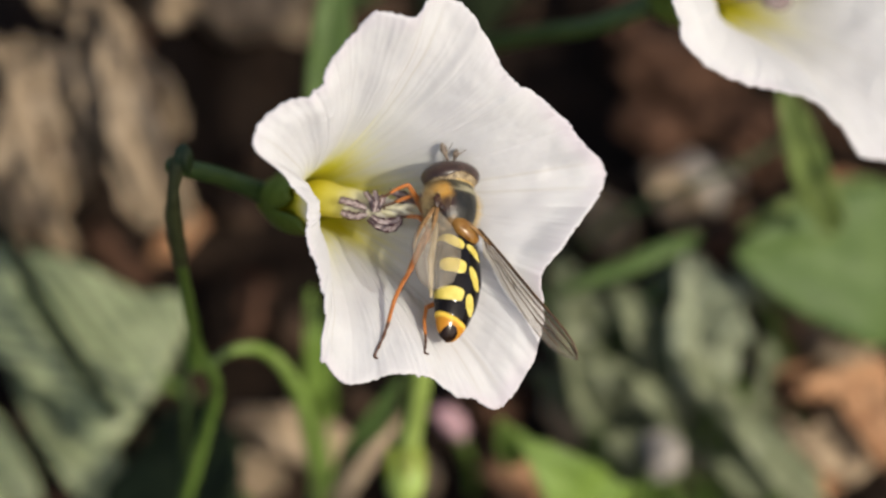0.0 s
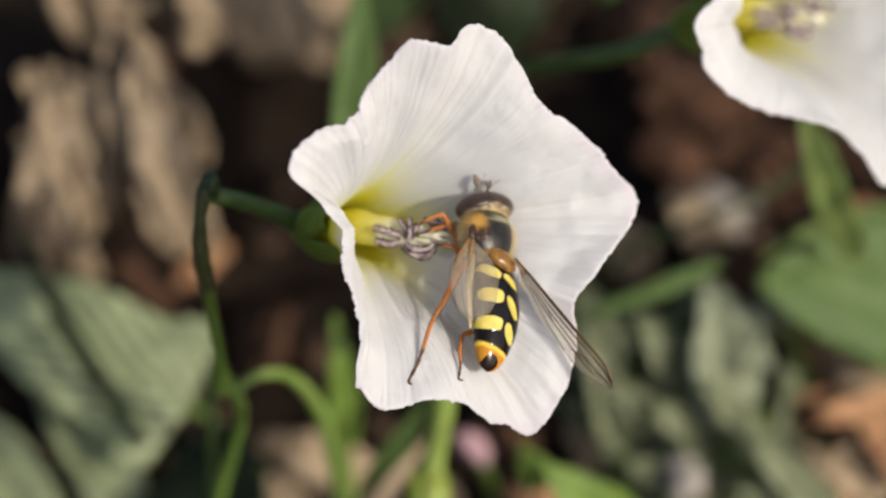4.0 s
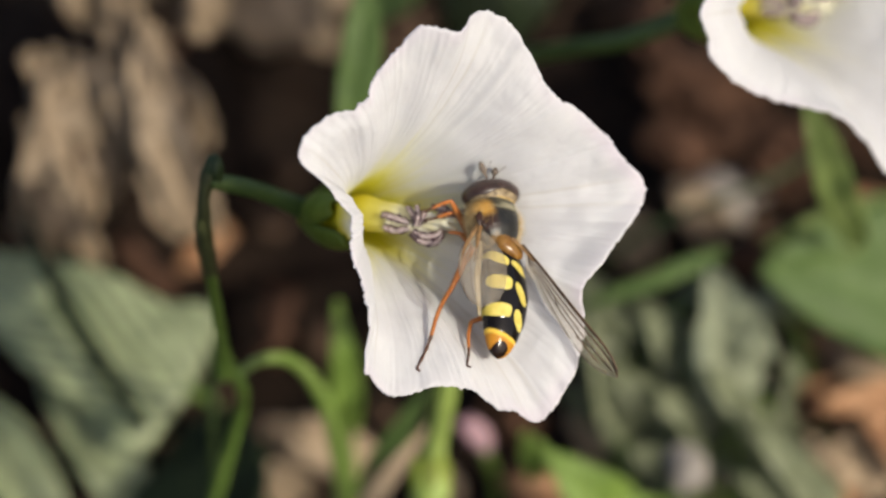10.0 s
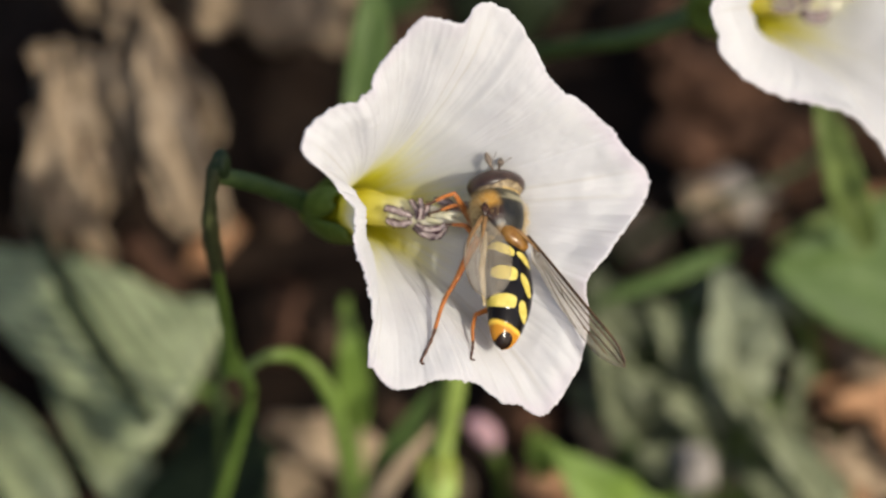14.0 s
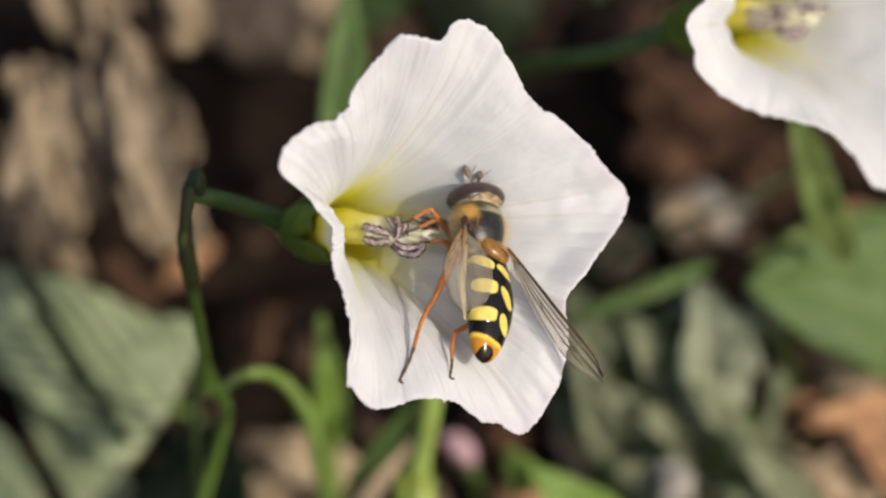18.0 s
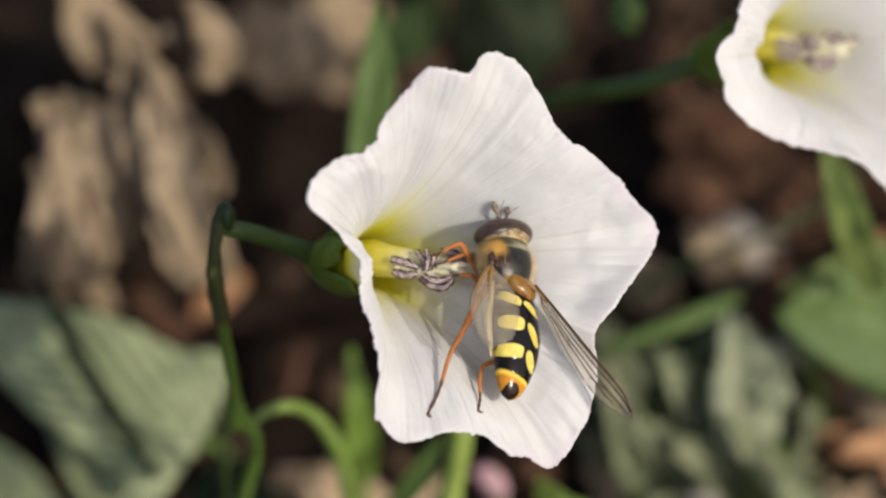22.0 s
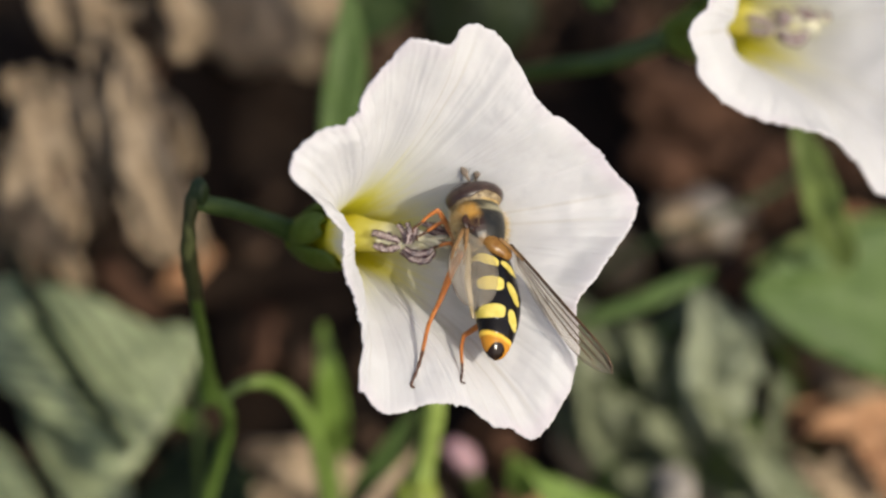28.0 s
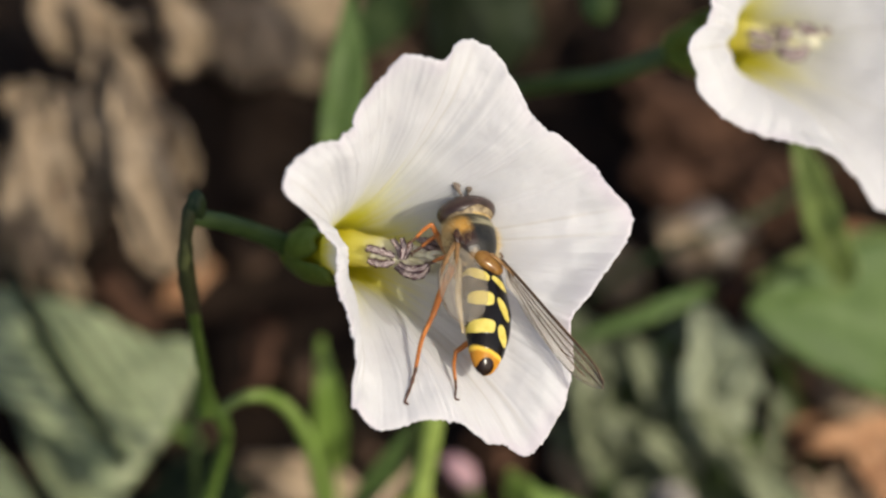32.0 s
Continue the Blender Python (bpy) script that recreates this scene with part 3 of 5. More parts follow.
straw(soil(17.6, 20.2, 3.0), soil(13.5, 22.4, 5.0), 1.2, 41)
straw(soil(18.9, 41.7, 3.0), soil(15.0, 43.8, 6.0), 1.5, 42)
straw(soil(5.5, 25.1, 3.0), soil(2.5, 25.9, 5.0), 1.5, 44, 2)
straw(soil(-0.1, 19.2, 3.0), soil(-2.3, 21.4, 5.0), 1.3, 45)
straw(soil(-9.7, 20.1, 3.0), soil(-13.3, 21.0, 5.0), 1.5, 46)


def pebble(centre, r, seed, label="small tan pebble on the soil", m=STONE, flat=0.7):
    ax = [Vector((r, 0, 0)) * MM, Vector((0, r * 0.8, 0)) * MM, Vector((0, 0, r * flat)) * MM]
    turn = Matrix.Rotation(seed * 1.7, 3, "Z") @ Matrix.Rotation(0.3, 3, "X")
    bm = lump("pebble", (0, 0, 0), [turn @ a for a in ax], seed, 0.35, 1.3)
    me = bpy.data.meshes.new("pebble")
    bm.to_mesh(me)
    bm.free()
    smooth(me)
    me.materials.append(m)
    ob = new("pebble", me)
    ob.location = centre
    tagged(ob, label, "pebble", "pebbles in the litter")


pebble(soil(18.0, 45.3, 2.0), 2.9, 1)
pebble(soil(-13.3, 43.4, 2.0), 1.5, 2, "grey-brown pebble on the soil", CRUMB)
pebble(soil(14.7, 18.0, 9.0), 1.7, 3, "pale grey pebble on the soil")
pebble(soil(28.6, 42.7, 4.0), 1.4, 4, "orange-tan pebble on the soil", RUST)
pebble(soil(20.5, 47.4, 1.5), 1.6, 5)
pebble(soil(12.0, 42.9, 1.5), 1.4, 6)
pebble(soil(-12.5, 49.2, 1.2), 1.5, 7, "brown clod of dry soil", CRUMB)
pebble(soil(-9.3, 33.6, 1.5), 1.6, 8, "brown clod of dry soil", CRUMB)


def scatter():
    """Soil crumbs and fragments that nobody could count."""
    rnd = random.Random(5)
    bm = bmesh.new()
    bare = ((2, 14, 46, 63), (-17, -8, 49, 63), (-15, -6, 28, 46))      # patches kept clear to fit dark areas in the camera's view, mm
    for i in range(2200):
        x, y = rnd.uniform(-0.06, 0.06), rnd.uniform(-0.01, 0.10)
        r = rnd.choice((0.4, 0.5, 0.6, 0.8, 1.1, 1.5)) * MM
        if (x < -0.009 and y > 0.036) or any(x0 < x / MM < x1 and y0 < y / MM < y1 for x0, x1, y0, y1 in bare):
            continue
        m = Matrix.Translation((x, y, -0.0008 + 0.3 * r)) @ Euler((rnd.random() * 6, rnd.random() * 6, 0)).to_matrix().to_4x4() @ Matrix.Diagonal((r, r * rnd.uniform(0.5, 1), r * rnd.uniform(0.4, 0.9), 1))
        got = bmesh.ops.create_icosphere(bm, subdivisions=1, radius=1.0)["verts"]
        for v in got:
            v.co = m @ (v.co * (1 + 0.3 * noise.noise(v.co * 1.5 + Vector((i, 0, 0)))))
    me = bpy.data.meshes.new("soil_crumbs")
    bm.to_mesh(me)
    bm.free()
    me.materials.append(CRUMB)
    tagged(new("soil_crumbs", me), "loose brown soil crumbs", "soil", kind="stuff")
    for i in range(80):
        a = Vector((rnd.uniform(-0.07, 0.07), rnd.uniform(-0.01, 0.12), rnd.uniform(0.0005, 0.003)))
        if any(x0 < a.x / MM < x1 and y0 < a.y / MM < y1 for x0, x1, y0, y1 in bare):
            continue
        w = rnd.random() * 6.28
        b = a + Vector((math.cos(w), math.sin(w), rnd.uniform(-0.1, 0.25))) * rnd.uniform(4, 10) * MM
        straw(a, b, rnd.uniform(0.5, 1.3), 60 + i, rnd.choice((0, 2, 2, 1, 2)))


scatter()


# ---- the vine beside the flower ----
def vine():
    ob = thing("bindweed_vine", spot(-14.81, -15.52, -34.00), "thin green twining bindweed stem with a curling side shoot", "stem")
    part("main_stem", tube("main_stem", [spot(-17.01, -24.87, -52.00), spot(-16.44, -21.38, -46.00), spot(-15.67, -17.96, -39.00), spot(-14.64, -14.91, -35.00), spot(-13.22, -10.92, -30.00), spot(-12.49, -8.43, -26.00), spot(-13.41, -6.42, -24.00), spot(-13.53, -3.75, -19.00), spot(-13.67, -1.20, -14.50)],
                           lambda f: 0.40 - 0.06 * f + 0.10 * math.exp(-((f - 0.70) / 0.05) ** 2), 60, 10, rough=0.25), STEM, ob)
    part("upper_stem", tube("upper_stem", [spot(-13.68, -1.33, -14.70), spot(-13.76, 1.53, -10.50), spot(-13.48, 3.31, -9.00), spot(-13.00, 4.44, -8.60)], lambda f: 0.42 + 0.06 * math.sin(f * 9), 30, 10, rough=0.3), STEM_BROWN_SHADE, ob, "brownish upper stem with shade in its colour")
    part("stem_tip", lump("stem_tip", spot(-13.03, 4.20, -8.60), [Vector((0.55, 0, 0)) * MM, Vector((0, 0.6, 0.5)) * MM, Vector((0, -0.3, 0.5)) * MM], 3, 0.25), STEM_SHADE_TONE, ob, "blunt shoot tip, coloured as in shade")
    part("side_shoot", tube("side_shoot", [spot(-12.75, -7.52, -26.00), spot(-12.22, -6.90, -27.00), spot(-11.32, -6.55, -28.50), spot(-10.24, -6.60, -30.00), spot(-9.09, -7.46, -32.00), spot(-8.13, -9.25, -34.00), spot(-7.55, -11.55, -36.00), spot(-7.30, -14.48, -39.00), spot(-7.38, -18.34, -44.00), spot(-7.60, -22.0, -50.00)],
                            lambda f: 0.22 + 0.26 * min(1, f * 1.8), 48, 10, rough=0.1), SHOOT, ob, "pale green curling side shoot")
    part("tendril", tube("tendril", [spot(-14.45, -6.00, -32.00), spot(-14.72, -8.04, -33.00), spot(-14.88, -11.17, -35.00), spot(-15.2, -15.0, -42.00)], 0.24, 16, 8, rough=0.2), STEM_SHADE_TONE, ob, "thin dark hanging tendril")
    part("bract", tube("bract", [spot(-13.54, -7.36, -25.00), spot(-13.73, -6.08, -23.50), spot(-13.79, -5.08, -22.00)], lambda f: 0.42 * (1 - f) + 0.12, 12, 8), STEM, ob, "small pointed bract at the joint")
    part("runner", tube("runner", [spot(9.39, -1.03, -52.00), spot(12.51, 1.34, -49.00), spot(17.49, 3.32, -48.00), spot(21.54, 5.15, -49.00), spot(25.33, 7.85, -54.00)], 0.27, 24, 8, rough=0.2), STEM_SHADE_TONE, ob, "trailing runner of the vine, coloured as in shade")
    bud = thing("bindweed_bud", spot(-1.81, -16.67, -36.00), "green bindweed bud on a pale green stalk", "bud")
    part("stalk", tube("stalk", [spot(-1.63, -13.07, -33.00), spot(-1.19, -11.00, -32.00), spot(-0.72, -8.58, -30.00), spot(-0.39, -5.26, -30.00), spot(-0.13, -2.73, -40.00), spot(0.26, 0.06, -70.00)], lambda f: 0.72 - 0.1 * f, 30, 10, rough=0.1), STALK, bud)
    top = spot(0, 0, 0) - spot(0, 1, 0)
    part("bud", lump("bud", spot(-1.63, -14.59, -33.00), [Vector((1.25, 0, 0)) * MM, top.normalized() * 1.75 * MM, (VIEW.to_3x3() @ Vector((0, 0, 1))) * 1.2 * MM], 2, 0.12), STALK, bud)
    for k in range(3):
        c = spot(-1.63, -14.08, -33.00)
        part("sepal", lump("sepal", c + VIEW.to_3x3() @ Vector(((k - 1) * 0.75, 0.3, 0.8 - abs(k - 1) * 0.4)) * MM,
                           [Vector((0.5, 0, 0)) * MM, top.normalized() * 1.3 * MM, (VIEW.to_3x3() @ Vector((0, 0, 1))) * 0.4 * MM], k + 5, 0.15), SEPAL, bud)
    high = thing("bindweed_bud", spot(9.3, 17.6, -34.0), "closed green bindweed bud hanging over the soil", "bud")
    part("bud", lump("bud", spot(9.3, 16.8, -34.0), [Vector((1.0, 0, 0)) * MM, top.normalized() * 1.35 * MM, (VIEW.to_3x3() @ Vector((0, 0, 1))) * 1.0 * MM], 9, 0.12), LEAF_GREEN, high)
    part("stalk", tube("stalk", [spot(9.3, 17.8, -34.0), spot(8.6, 19.6, -36.0), spot(6.4, 21.0, -44.0), spot(4.0, 20.0, -60.0)], 0.36, 16, 8), STEM_SHADE_TONE, high)
    pink = thing("pink_bud", spot(1.33, -12.54, -48.00), "small pink folded flower bud among the leaves", "bud")
    part("petals", lump("petals", spot(1.14, -12.00, -48.00), [Vector((0.95, 0, 0)) * MM, (top.normalized() + Vector((0.6, 0, 0))) * 1.15 * MM, Vector((0, -0.5, 0.6)) * MM], 6, 0.3), PINK, pink)
    part("stalk", tube("stalk", [spot(1.69, -13.14, -49.00), spot(2.47, -15.38, -53.00), spot(2.74, -18.49, -60.00)], 0.4, 12, 8), STEM, pink)


vine()


# ---- the flowers ----
def hermite_ring(knots, w):
    """Smooth periodic value(s) at angle w from (angle, ...) knots."""
    n = len(knots)
    for i in range(n):
        a, b = knots[i], knots[(i + 1) % n]
        span = (b[0] - a[0]) % 360
        f = (w - a[0]) % 360
        if f <= span:
            p, q = knots[i - 1], knots[(i + 2) % n]
            x = f / span
            out = []
            for c in (1, 2):
                m0 = 0.5 * (b[c] - p[c]) / ((b[0] - p[0]) % 360) * span * 1.15
                m1 = 0.5 * (q[c] - a[c]) / ((q[0] - a[0]) % 360) * span * 1.15
                out.append((2 * x ** 3 - 3 * x * x + 1) * a[c] + (x ** 3 - 2 * x * x + x) * m0 + (3 * x * x - 2 * x ** 3) * b[c] + (x ** 3 - x * x) * m1)
            return out
    return knots[0][1:]


def ease(x, lo, hi):
    x = min(1, max(0, (x - lo) / (hi - lo)))
    return x * x * (3 - 2 * x)


def corolla_place(m, rim, tips, seed, curls, dish):
    """The fused funnel of a bindweed flower: a narrow tube, a throat, and a five-cornered limb."""
    tips = sorted(tips)

    def place(a, b):
        x = (a * 5 - 0.5) % 5
        k, f = int(x), x - int(x)
        w = tips[k] + f * ((tips[(k + 1) % 5] - tips[k]) % 360)
        R, h = hermite_ring(rim, w % 360)
        c, s = math.cos(radians(w)), math.sin(radians(w))
        edge = Vector((c, s, 0)) * 6 + Vector((0, 0, seed))
        R += 0.06 * noise.noise(edge * 2.6) + 0.09 * noise.noise(edge * 7.0) + 0.085 * noise.noise(edge * 13.0) + 0.05 * noise.noise(edge * 26.0)
        R += 0.14 * math.exp(-min(f, 1 - f) * 30) - 0.03             # each band ends in a small point
        roll = sum(up * math.exp(-(((w - at + 180) % 360 - 180) / wide) ** 2) for at, wide, up in curls)
        R -= 0.42 * abs(roll)
        if b < 0.2:
            g = b / 0.2
            r, z = 0.95 + 0.35 * g * g, -14 + 3.2 * g
        else:
            g = (b - 0.2) / 0.8
            p0, p1, p2, p3 = (1.3, -10.8), (2.05, -8.2), (0.54 * R, h - dish), (R, h)
            u = 1 - g
            r, z = (u ** 3 * p0[i] + 3 * u * u * g * p1[i] + 3 * u * g * g * p2[i] + g ** 3 * p3[i] for i in (0, 1))
        band = abs(f - 0.5) * 2                      # 1 on a band, 0 between two
        lift = 0.22 * ease(b, 0.3, 1) * (band - 0.5)
        q = Vector((c * r, s * r, z * 0.7)) * 0.22
        lift += 0.34 * ease(b, 0.35, 1.0) * noise.noise(q + Vector((0, 0, seed))) + 0.13 * ease(b, 0.3, 0.8) * noise.noise(q * 3 + Vector((seed, 0, 0)))
        lift += ease(b, 0.8, 1.0) * (0.22 * noise.noise(edge * 0.9) + 0.16 * noise.noise(edge * 2.2) + 0.06 * noise.noise(edge * 6))
        lift += 0.010 * ease(b, 0.3, 0.7) * noise.noise(Vector((w * 0.55, b * 3, seed)))
        lift += ease(b, 0.35, 0.95) * 0.08 * noise.noise(Vector((c * r, s * r, z)) * 1.1 + Vector((seed, 5, 0)))      # crepe
        lift += ease(b, 0.5, 0.9) * 0.05 * noise.noise(Vector((c * r, s * r, z)) * 2.7 + Vector((seed, 9, 0)))
        r -= lift * 0.40
        z += lift * 0.8 + roll * ease(b, 0.91, 1.0)
        return m @ Vector((c * r * MM, s * r * MM, z * MM))

    return place


def flower_body(ob, m, rim, tips, seed, curls, pedicel, dish=1.7):
    place = corolla_place(m, rim, tips, seed, curls, dish)
    me = sheet("corolla", 560, 90, place, closed=True)
    petals = part("corolla", me, PETAL, ob)
    solid(petals, 0.10)
    deep = Vector((0, 0, -15.2))
    for k in range(5):                               # sepals clasp the tube
        w = radians(72 * k + 20)
        size = 1.0 + 0.15 * (k % 2)

        def sepal(a, b, w=w, size=size):
            t = (2 * a - 1)
            wide = 1.55 * (b + 0.04) ** 0.5 * (1 - b * 0.98) ** 0.45 * size
            r = 0.8 + 0.95 * math.sin(min(1, b * 1.4) * 1.57) + 0.12 * (k % 2) - 0.25 * t * t
            ang = w + t * wide / max(r, 0.6)
            return m @ (Vector((math.cos(ang) * r, math.sin(ang) * r, -15.2 + 4.7 * b * size)) * MM)

        solid(part("sepal", sheet("sepal", 8, 12, sepal), SEPAL, ob), 0.22, 1)
    part("receptacle", lump("receptacle", m @ (deep * MM), [m.to_3x3() @ Vector(v) * MM for v in ((1.15, 0, 0), (0, 1.15, 0), (0, 0, 0.8))], 4, 0.1), SEPAL, ob)
    part("pedicel", tube("pedicel", [m @ (deep * MM), *pedicel], lambda f: 0.56 - 0.08 * f + 0.2 * math.exp(-f * 12), 30, 10, rough=0.1), PEDICEL, ob, "dark green flower stalk")
    return petals


def ribbon(name, pts, half, seed, curl=1.2, n=22):
    """A narrow, curled, crinkled strip, hollow along its middle; half its width in mm."""
    line = curve_points(pts, n)
    face = (VIEW.to_3x3() @ Vector((0.15, 0.1, 1))).normalized()

    def place(a, b):
        k = round(b * n)
        d = (line[min(k + 1, n)] - line[max(k - 1, 0)]).normalized()
        side = d.cross(face).normalized()
        up = side.cross(d)
        wide = half * MM * (0.35 + 0.65 * math.sin(math.pi * min(1, 0.08 + b * 0.9)) ** 0.5) * (1 + 0.55 * noise.noise(Vector((a * 2.5, b * 9, seed))))
        t = (a - 0.5) * 2 * curl
        crease = 0.45 * noise.noise(Vector((a * 4, b * 9, seed + 3.3)))
        return line[k] + side * math.sin(t) * wide + up * ((1 - math.cos(t)) * 0.8 + crease) * wide

    return sheet(name, 10, n, place)


def stamens(ob, m):
    """A broad pale column of joined filaments, with five shrivelled anthers curled round its end; m moves it from its first place."""
    put = lambda *p: m @ spot(*p)
    part("filament_column", tube("filament_column", [put(-6.05, 1.90, -9.00), put(-5.30, 1.89, -8.15), put(-3.93, 1.67, -6.90), put(-2.44, 1.45, -6.10), put(-1.12, 1.27, -5.70), put(-0.50, 1.21, -5.50)],
                                 lambda f: tween(COLUMN_GIRTH, f), 40, 20, rough=0.10), COLUMN, ob, "column of joined stamens, yellow at its foot and cream above")
    tufts = ((((-4.17, 1.78, -5.80), (-3.46, 1.60, -5.50), (-2.67, 1.33, -5.30)), ((-4.09, 1.13, -5.90), (-3.38, 0.92, -5.60), (-2.67, 1.04, -5.40))),
             (((-2.82, 2.21, -5.50), (-2.49, 1.74, -5.10), (-2.41, 1.15, -5.20)), ((-2.32, 2.27, -5.30), (-2.20, 1.74, -4.90), (-2.32, 1.15, -5.10)), ((-1.85, 2.03, -5.40), (-1.97, 1.62, -5.10), (-2.20, 1.18, -5.20))),
             (((-2.61, 0.83, -5.30), (-2.08, 0.39, -5.00), (-1.32, 0.33, -4.90), (-0.91, 0.86, -5.00)), ((-2.49, 0.95, -5.20), (-1.91, 0.66, -4.80), (-1.32, 0.67, -4.80), (-0.97, 0.92, -4.90))),
             (((-1.56, 2.21, -5.60), (-0.91, 2.06, -5.50), (-0.21, 1.77, -5.50)), ((-1.21, 1.86, -5.50), (-0.74, 1.74, -5.40), (-0.15, 1.51, -5.40))),
             (((0.03, 2.04, -5.90), (0.22, 1.90, -5.80), (0.41, 1.68, -5.90)),))
    for i, lobes in enumerate(tufts):
        end = Vector(lobes[0][-1])
        st = part("stamen", tube("stamen", [put(end.x - 1.2, 1.45 + 0.25 * (end.y - 1.4), end.z - 0.6), put(end.x - 0.6, 1.4 + 0.6 * (end.y - 1.4), end.z - 0.35), put(end.x, end.y, end.z - 0.1)], lambda f: 0.20 - 0.10 * f, 14, 8), FILAMENT, ob)
        for k, line in enumerate(lobes):
            solid(part("anther", ribbon("anther", [put(*p) for p in line], (0.22, 0.17, 0.20, 0.19, 0.15)[i], i * 3.1 + k), ANTHER, st, "shrivelled purple-edged anther lobe"), 0.03)
    style = part("style", tube("style", [put(-2.6, 1.5, -5.7), put(-1.6, 1.42, -5.2), put(-0.95, 1.36, -5.0)], lambda f: 0.20 - 0.04 * f, 16, 8), FILAMENT, ob, "white style")
    for half in (-1, 1):
        part("stigma", tube("stigma", [put(-0.97, 1.36, -5.0), put(-0.62, 1.30 + 0.16 * half, -4.95), put(-0.25, 1.22 + 0.22 * half, -4.95)], lambda f: 0.17 - 0.05 * f, 12, 8, rough=0.3), FILAMENT, style)


COLUMN_GIRTH = [(0.0, 0.72), (0.16, 0.98), (0.42, 0.80), (0.65, 0.60), (0.88, 0.40), (1.0, 0.22)]
PIVOT = Vector((-7.0, 2.0, -10.0)) * MM
FLOWER = VIEW @ Matrix.Translation(PIVOT)
CUP = VIEW @ Matrix.Translation(Vector((0.14, 1.76, 0.00)) * MM) @ Matrix.Rotation(radians(32), 4, "Y")
RIM = [(7, 11.54, -0.4), (20, 10.19, -0.2), (34, 9.13, 0.1), (41, 8.72, 0.2), (46, 8.32, 0.2), (54, 8.36, 0.2), (68, 9.45, 0.2), (72, 10.05, 0.1), (80, 10.55, 0.0), (86, 10.40, 0.1), (95, 9.50, 0.5), 
       (107, 10.08, 0.4), (115, 9.13, -0.2), (131, 7.88, -0.7), (137, 7.92, -0.9), (146, 9.07, -1.1), (155, 9.38, -1.4), (163, 8.95, -1.7), (169, 6.60, -2.3), (182, 5.25, -2.5), (212, 5.75, -2.6), (222, 6.35, -2.4),
       (233, 7.55, -2.1), (240, 9.40, -2.0), (251, 9.88, -1.8), (263, 8.95, -1.2), (274, 8.97, -0.7), (287, 10.56, -0.6), (296, 11.80, -0.6), (308, 11.05, 0.0), (319, 9.95, 0.2), (331, 8.05, 0.4), (347, 9.08, 0.0)]
CURLS = [(345, 15, 0.75), (18, 12, 0.25), (100, 8, 0.40), (150, 14, -0.35), (222, 14, 0.30), (262, 16, 0.25), (316, 12, -0.25)]      # where the rim rolls up or down: angle, spread, mm
flower = thing("bindweed_flower", FLOWER, "open white funnel-shaped bindweed flower with a yellow throat", "flower", "bindweed flowers")
petals = flower_body(flower, CUP, sorted(RIM), [7, 85, 162, 239, 295], 3.3, CURLS,
                     [spot(-9.98, 2.69, -11.30), spot(-11.56, 3.21, -10.00), spot(-13.24, 3.55, -9.00)])
stamens(flower, Matrix())

CUP2 = VIEW @ Matrix.Translation(Vector((21.62, 13.59, -14.00)) * MM) @ Matrix.Rotation(radians(32), 4, "Y")
RIM_2 = [(5, 8.20, 0.0), (49, 8.20, 0.0), (88, 8.62, 0.0), (139, 7.57, 0.0), (166, 8.75, 0.0), (178, 9.05, 0.0), (186, 10.42, 0.0), (195, 9.90, 0.0), (200, 10.05, 0.0), (208, 9.43, 0.0), (225, 7.88, 0.0), (238, 7.19, 0.0),
         (251, 7.04, 0.0), (264, 7.15, 0.0), (274, 7.75, 0.0), (284, 9.90, 0.0), (296, 10.9, 0.0), (312, 9.60, 0.0), (336, 8.40, 0.0)]
other = thing("bindweed_flower", CUP2, "white bindweed flower with a yellow throat, beside a dark stalk", "flower", "bindweed flowers")
flower_body(other, CUP2, sorted(RIM_2), [182, 88, 5, 315, 286], 8.1, [(255, 22, 0.55), (200, 12, -0.4), (300, 14, 0.5)],
            [spot(9.66, 12.10, -27.00), spot(5.87, 11.78, -32.00), spot(2.28, 11.17, -40.00), spot(-0.88, 8.76, -50.00), spot(-1.67, 5.40, -62.00), spot(-1.93, 2.24, -72.00)], 1.0)
stamens(other, CUP2 @ Matrix.Translation((-0.0004, 0.0004, 0)) @ CUP.inverted())


# ---- the hoverfly ----
from mathutils.bvhtree import BVHTree

bpy.context.view_layer.update()
PETAL_TREE = BVHTree.FromPolygons([petals.matrix_basis @ v.co for v in petals.data.vertices], [p.vertices for p in petals.data.polygons])


def on_petal(p, above=0.12):
    """The place on the petal behind p, seen from the lens, lifted a little."""
    eye = FLOWER.inverted() @ (VIEW @ Vector((0, 0, REACH * MM)))
    q = FLOWER.inverted() @ p
    d = (q - eye).normalized()
    hit = PETAL_TREE.ray_cast(eye, d)[0]
    return FLOWER @ (hit - d * above * MM) if hit else p


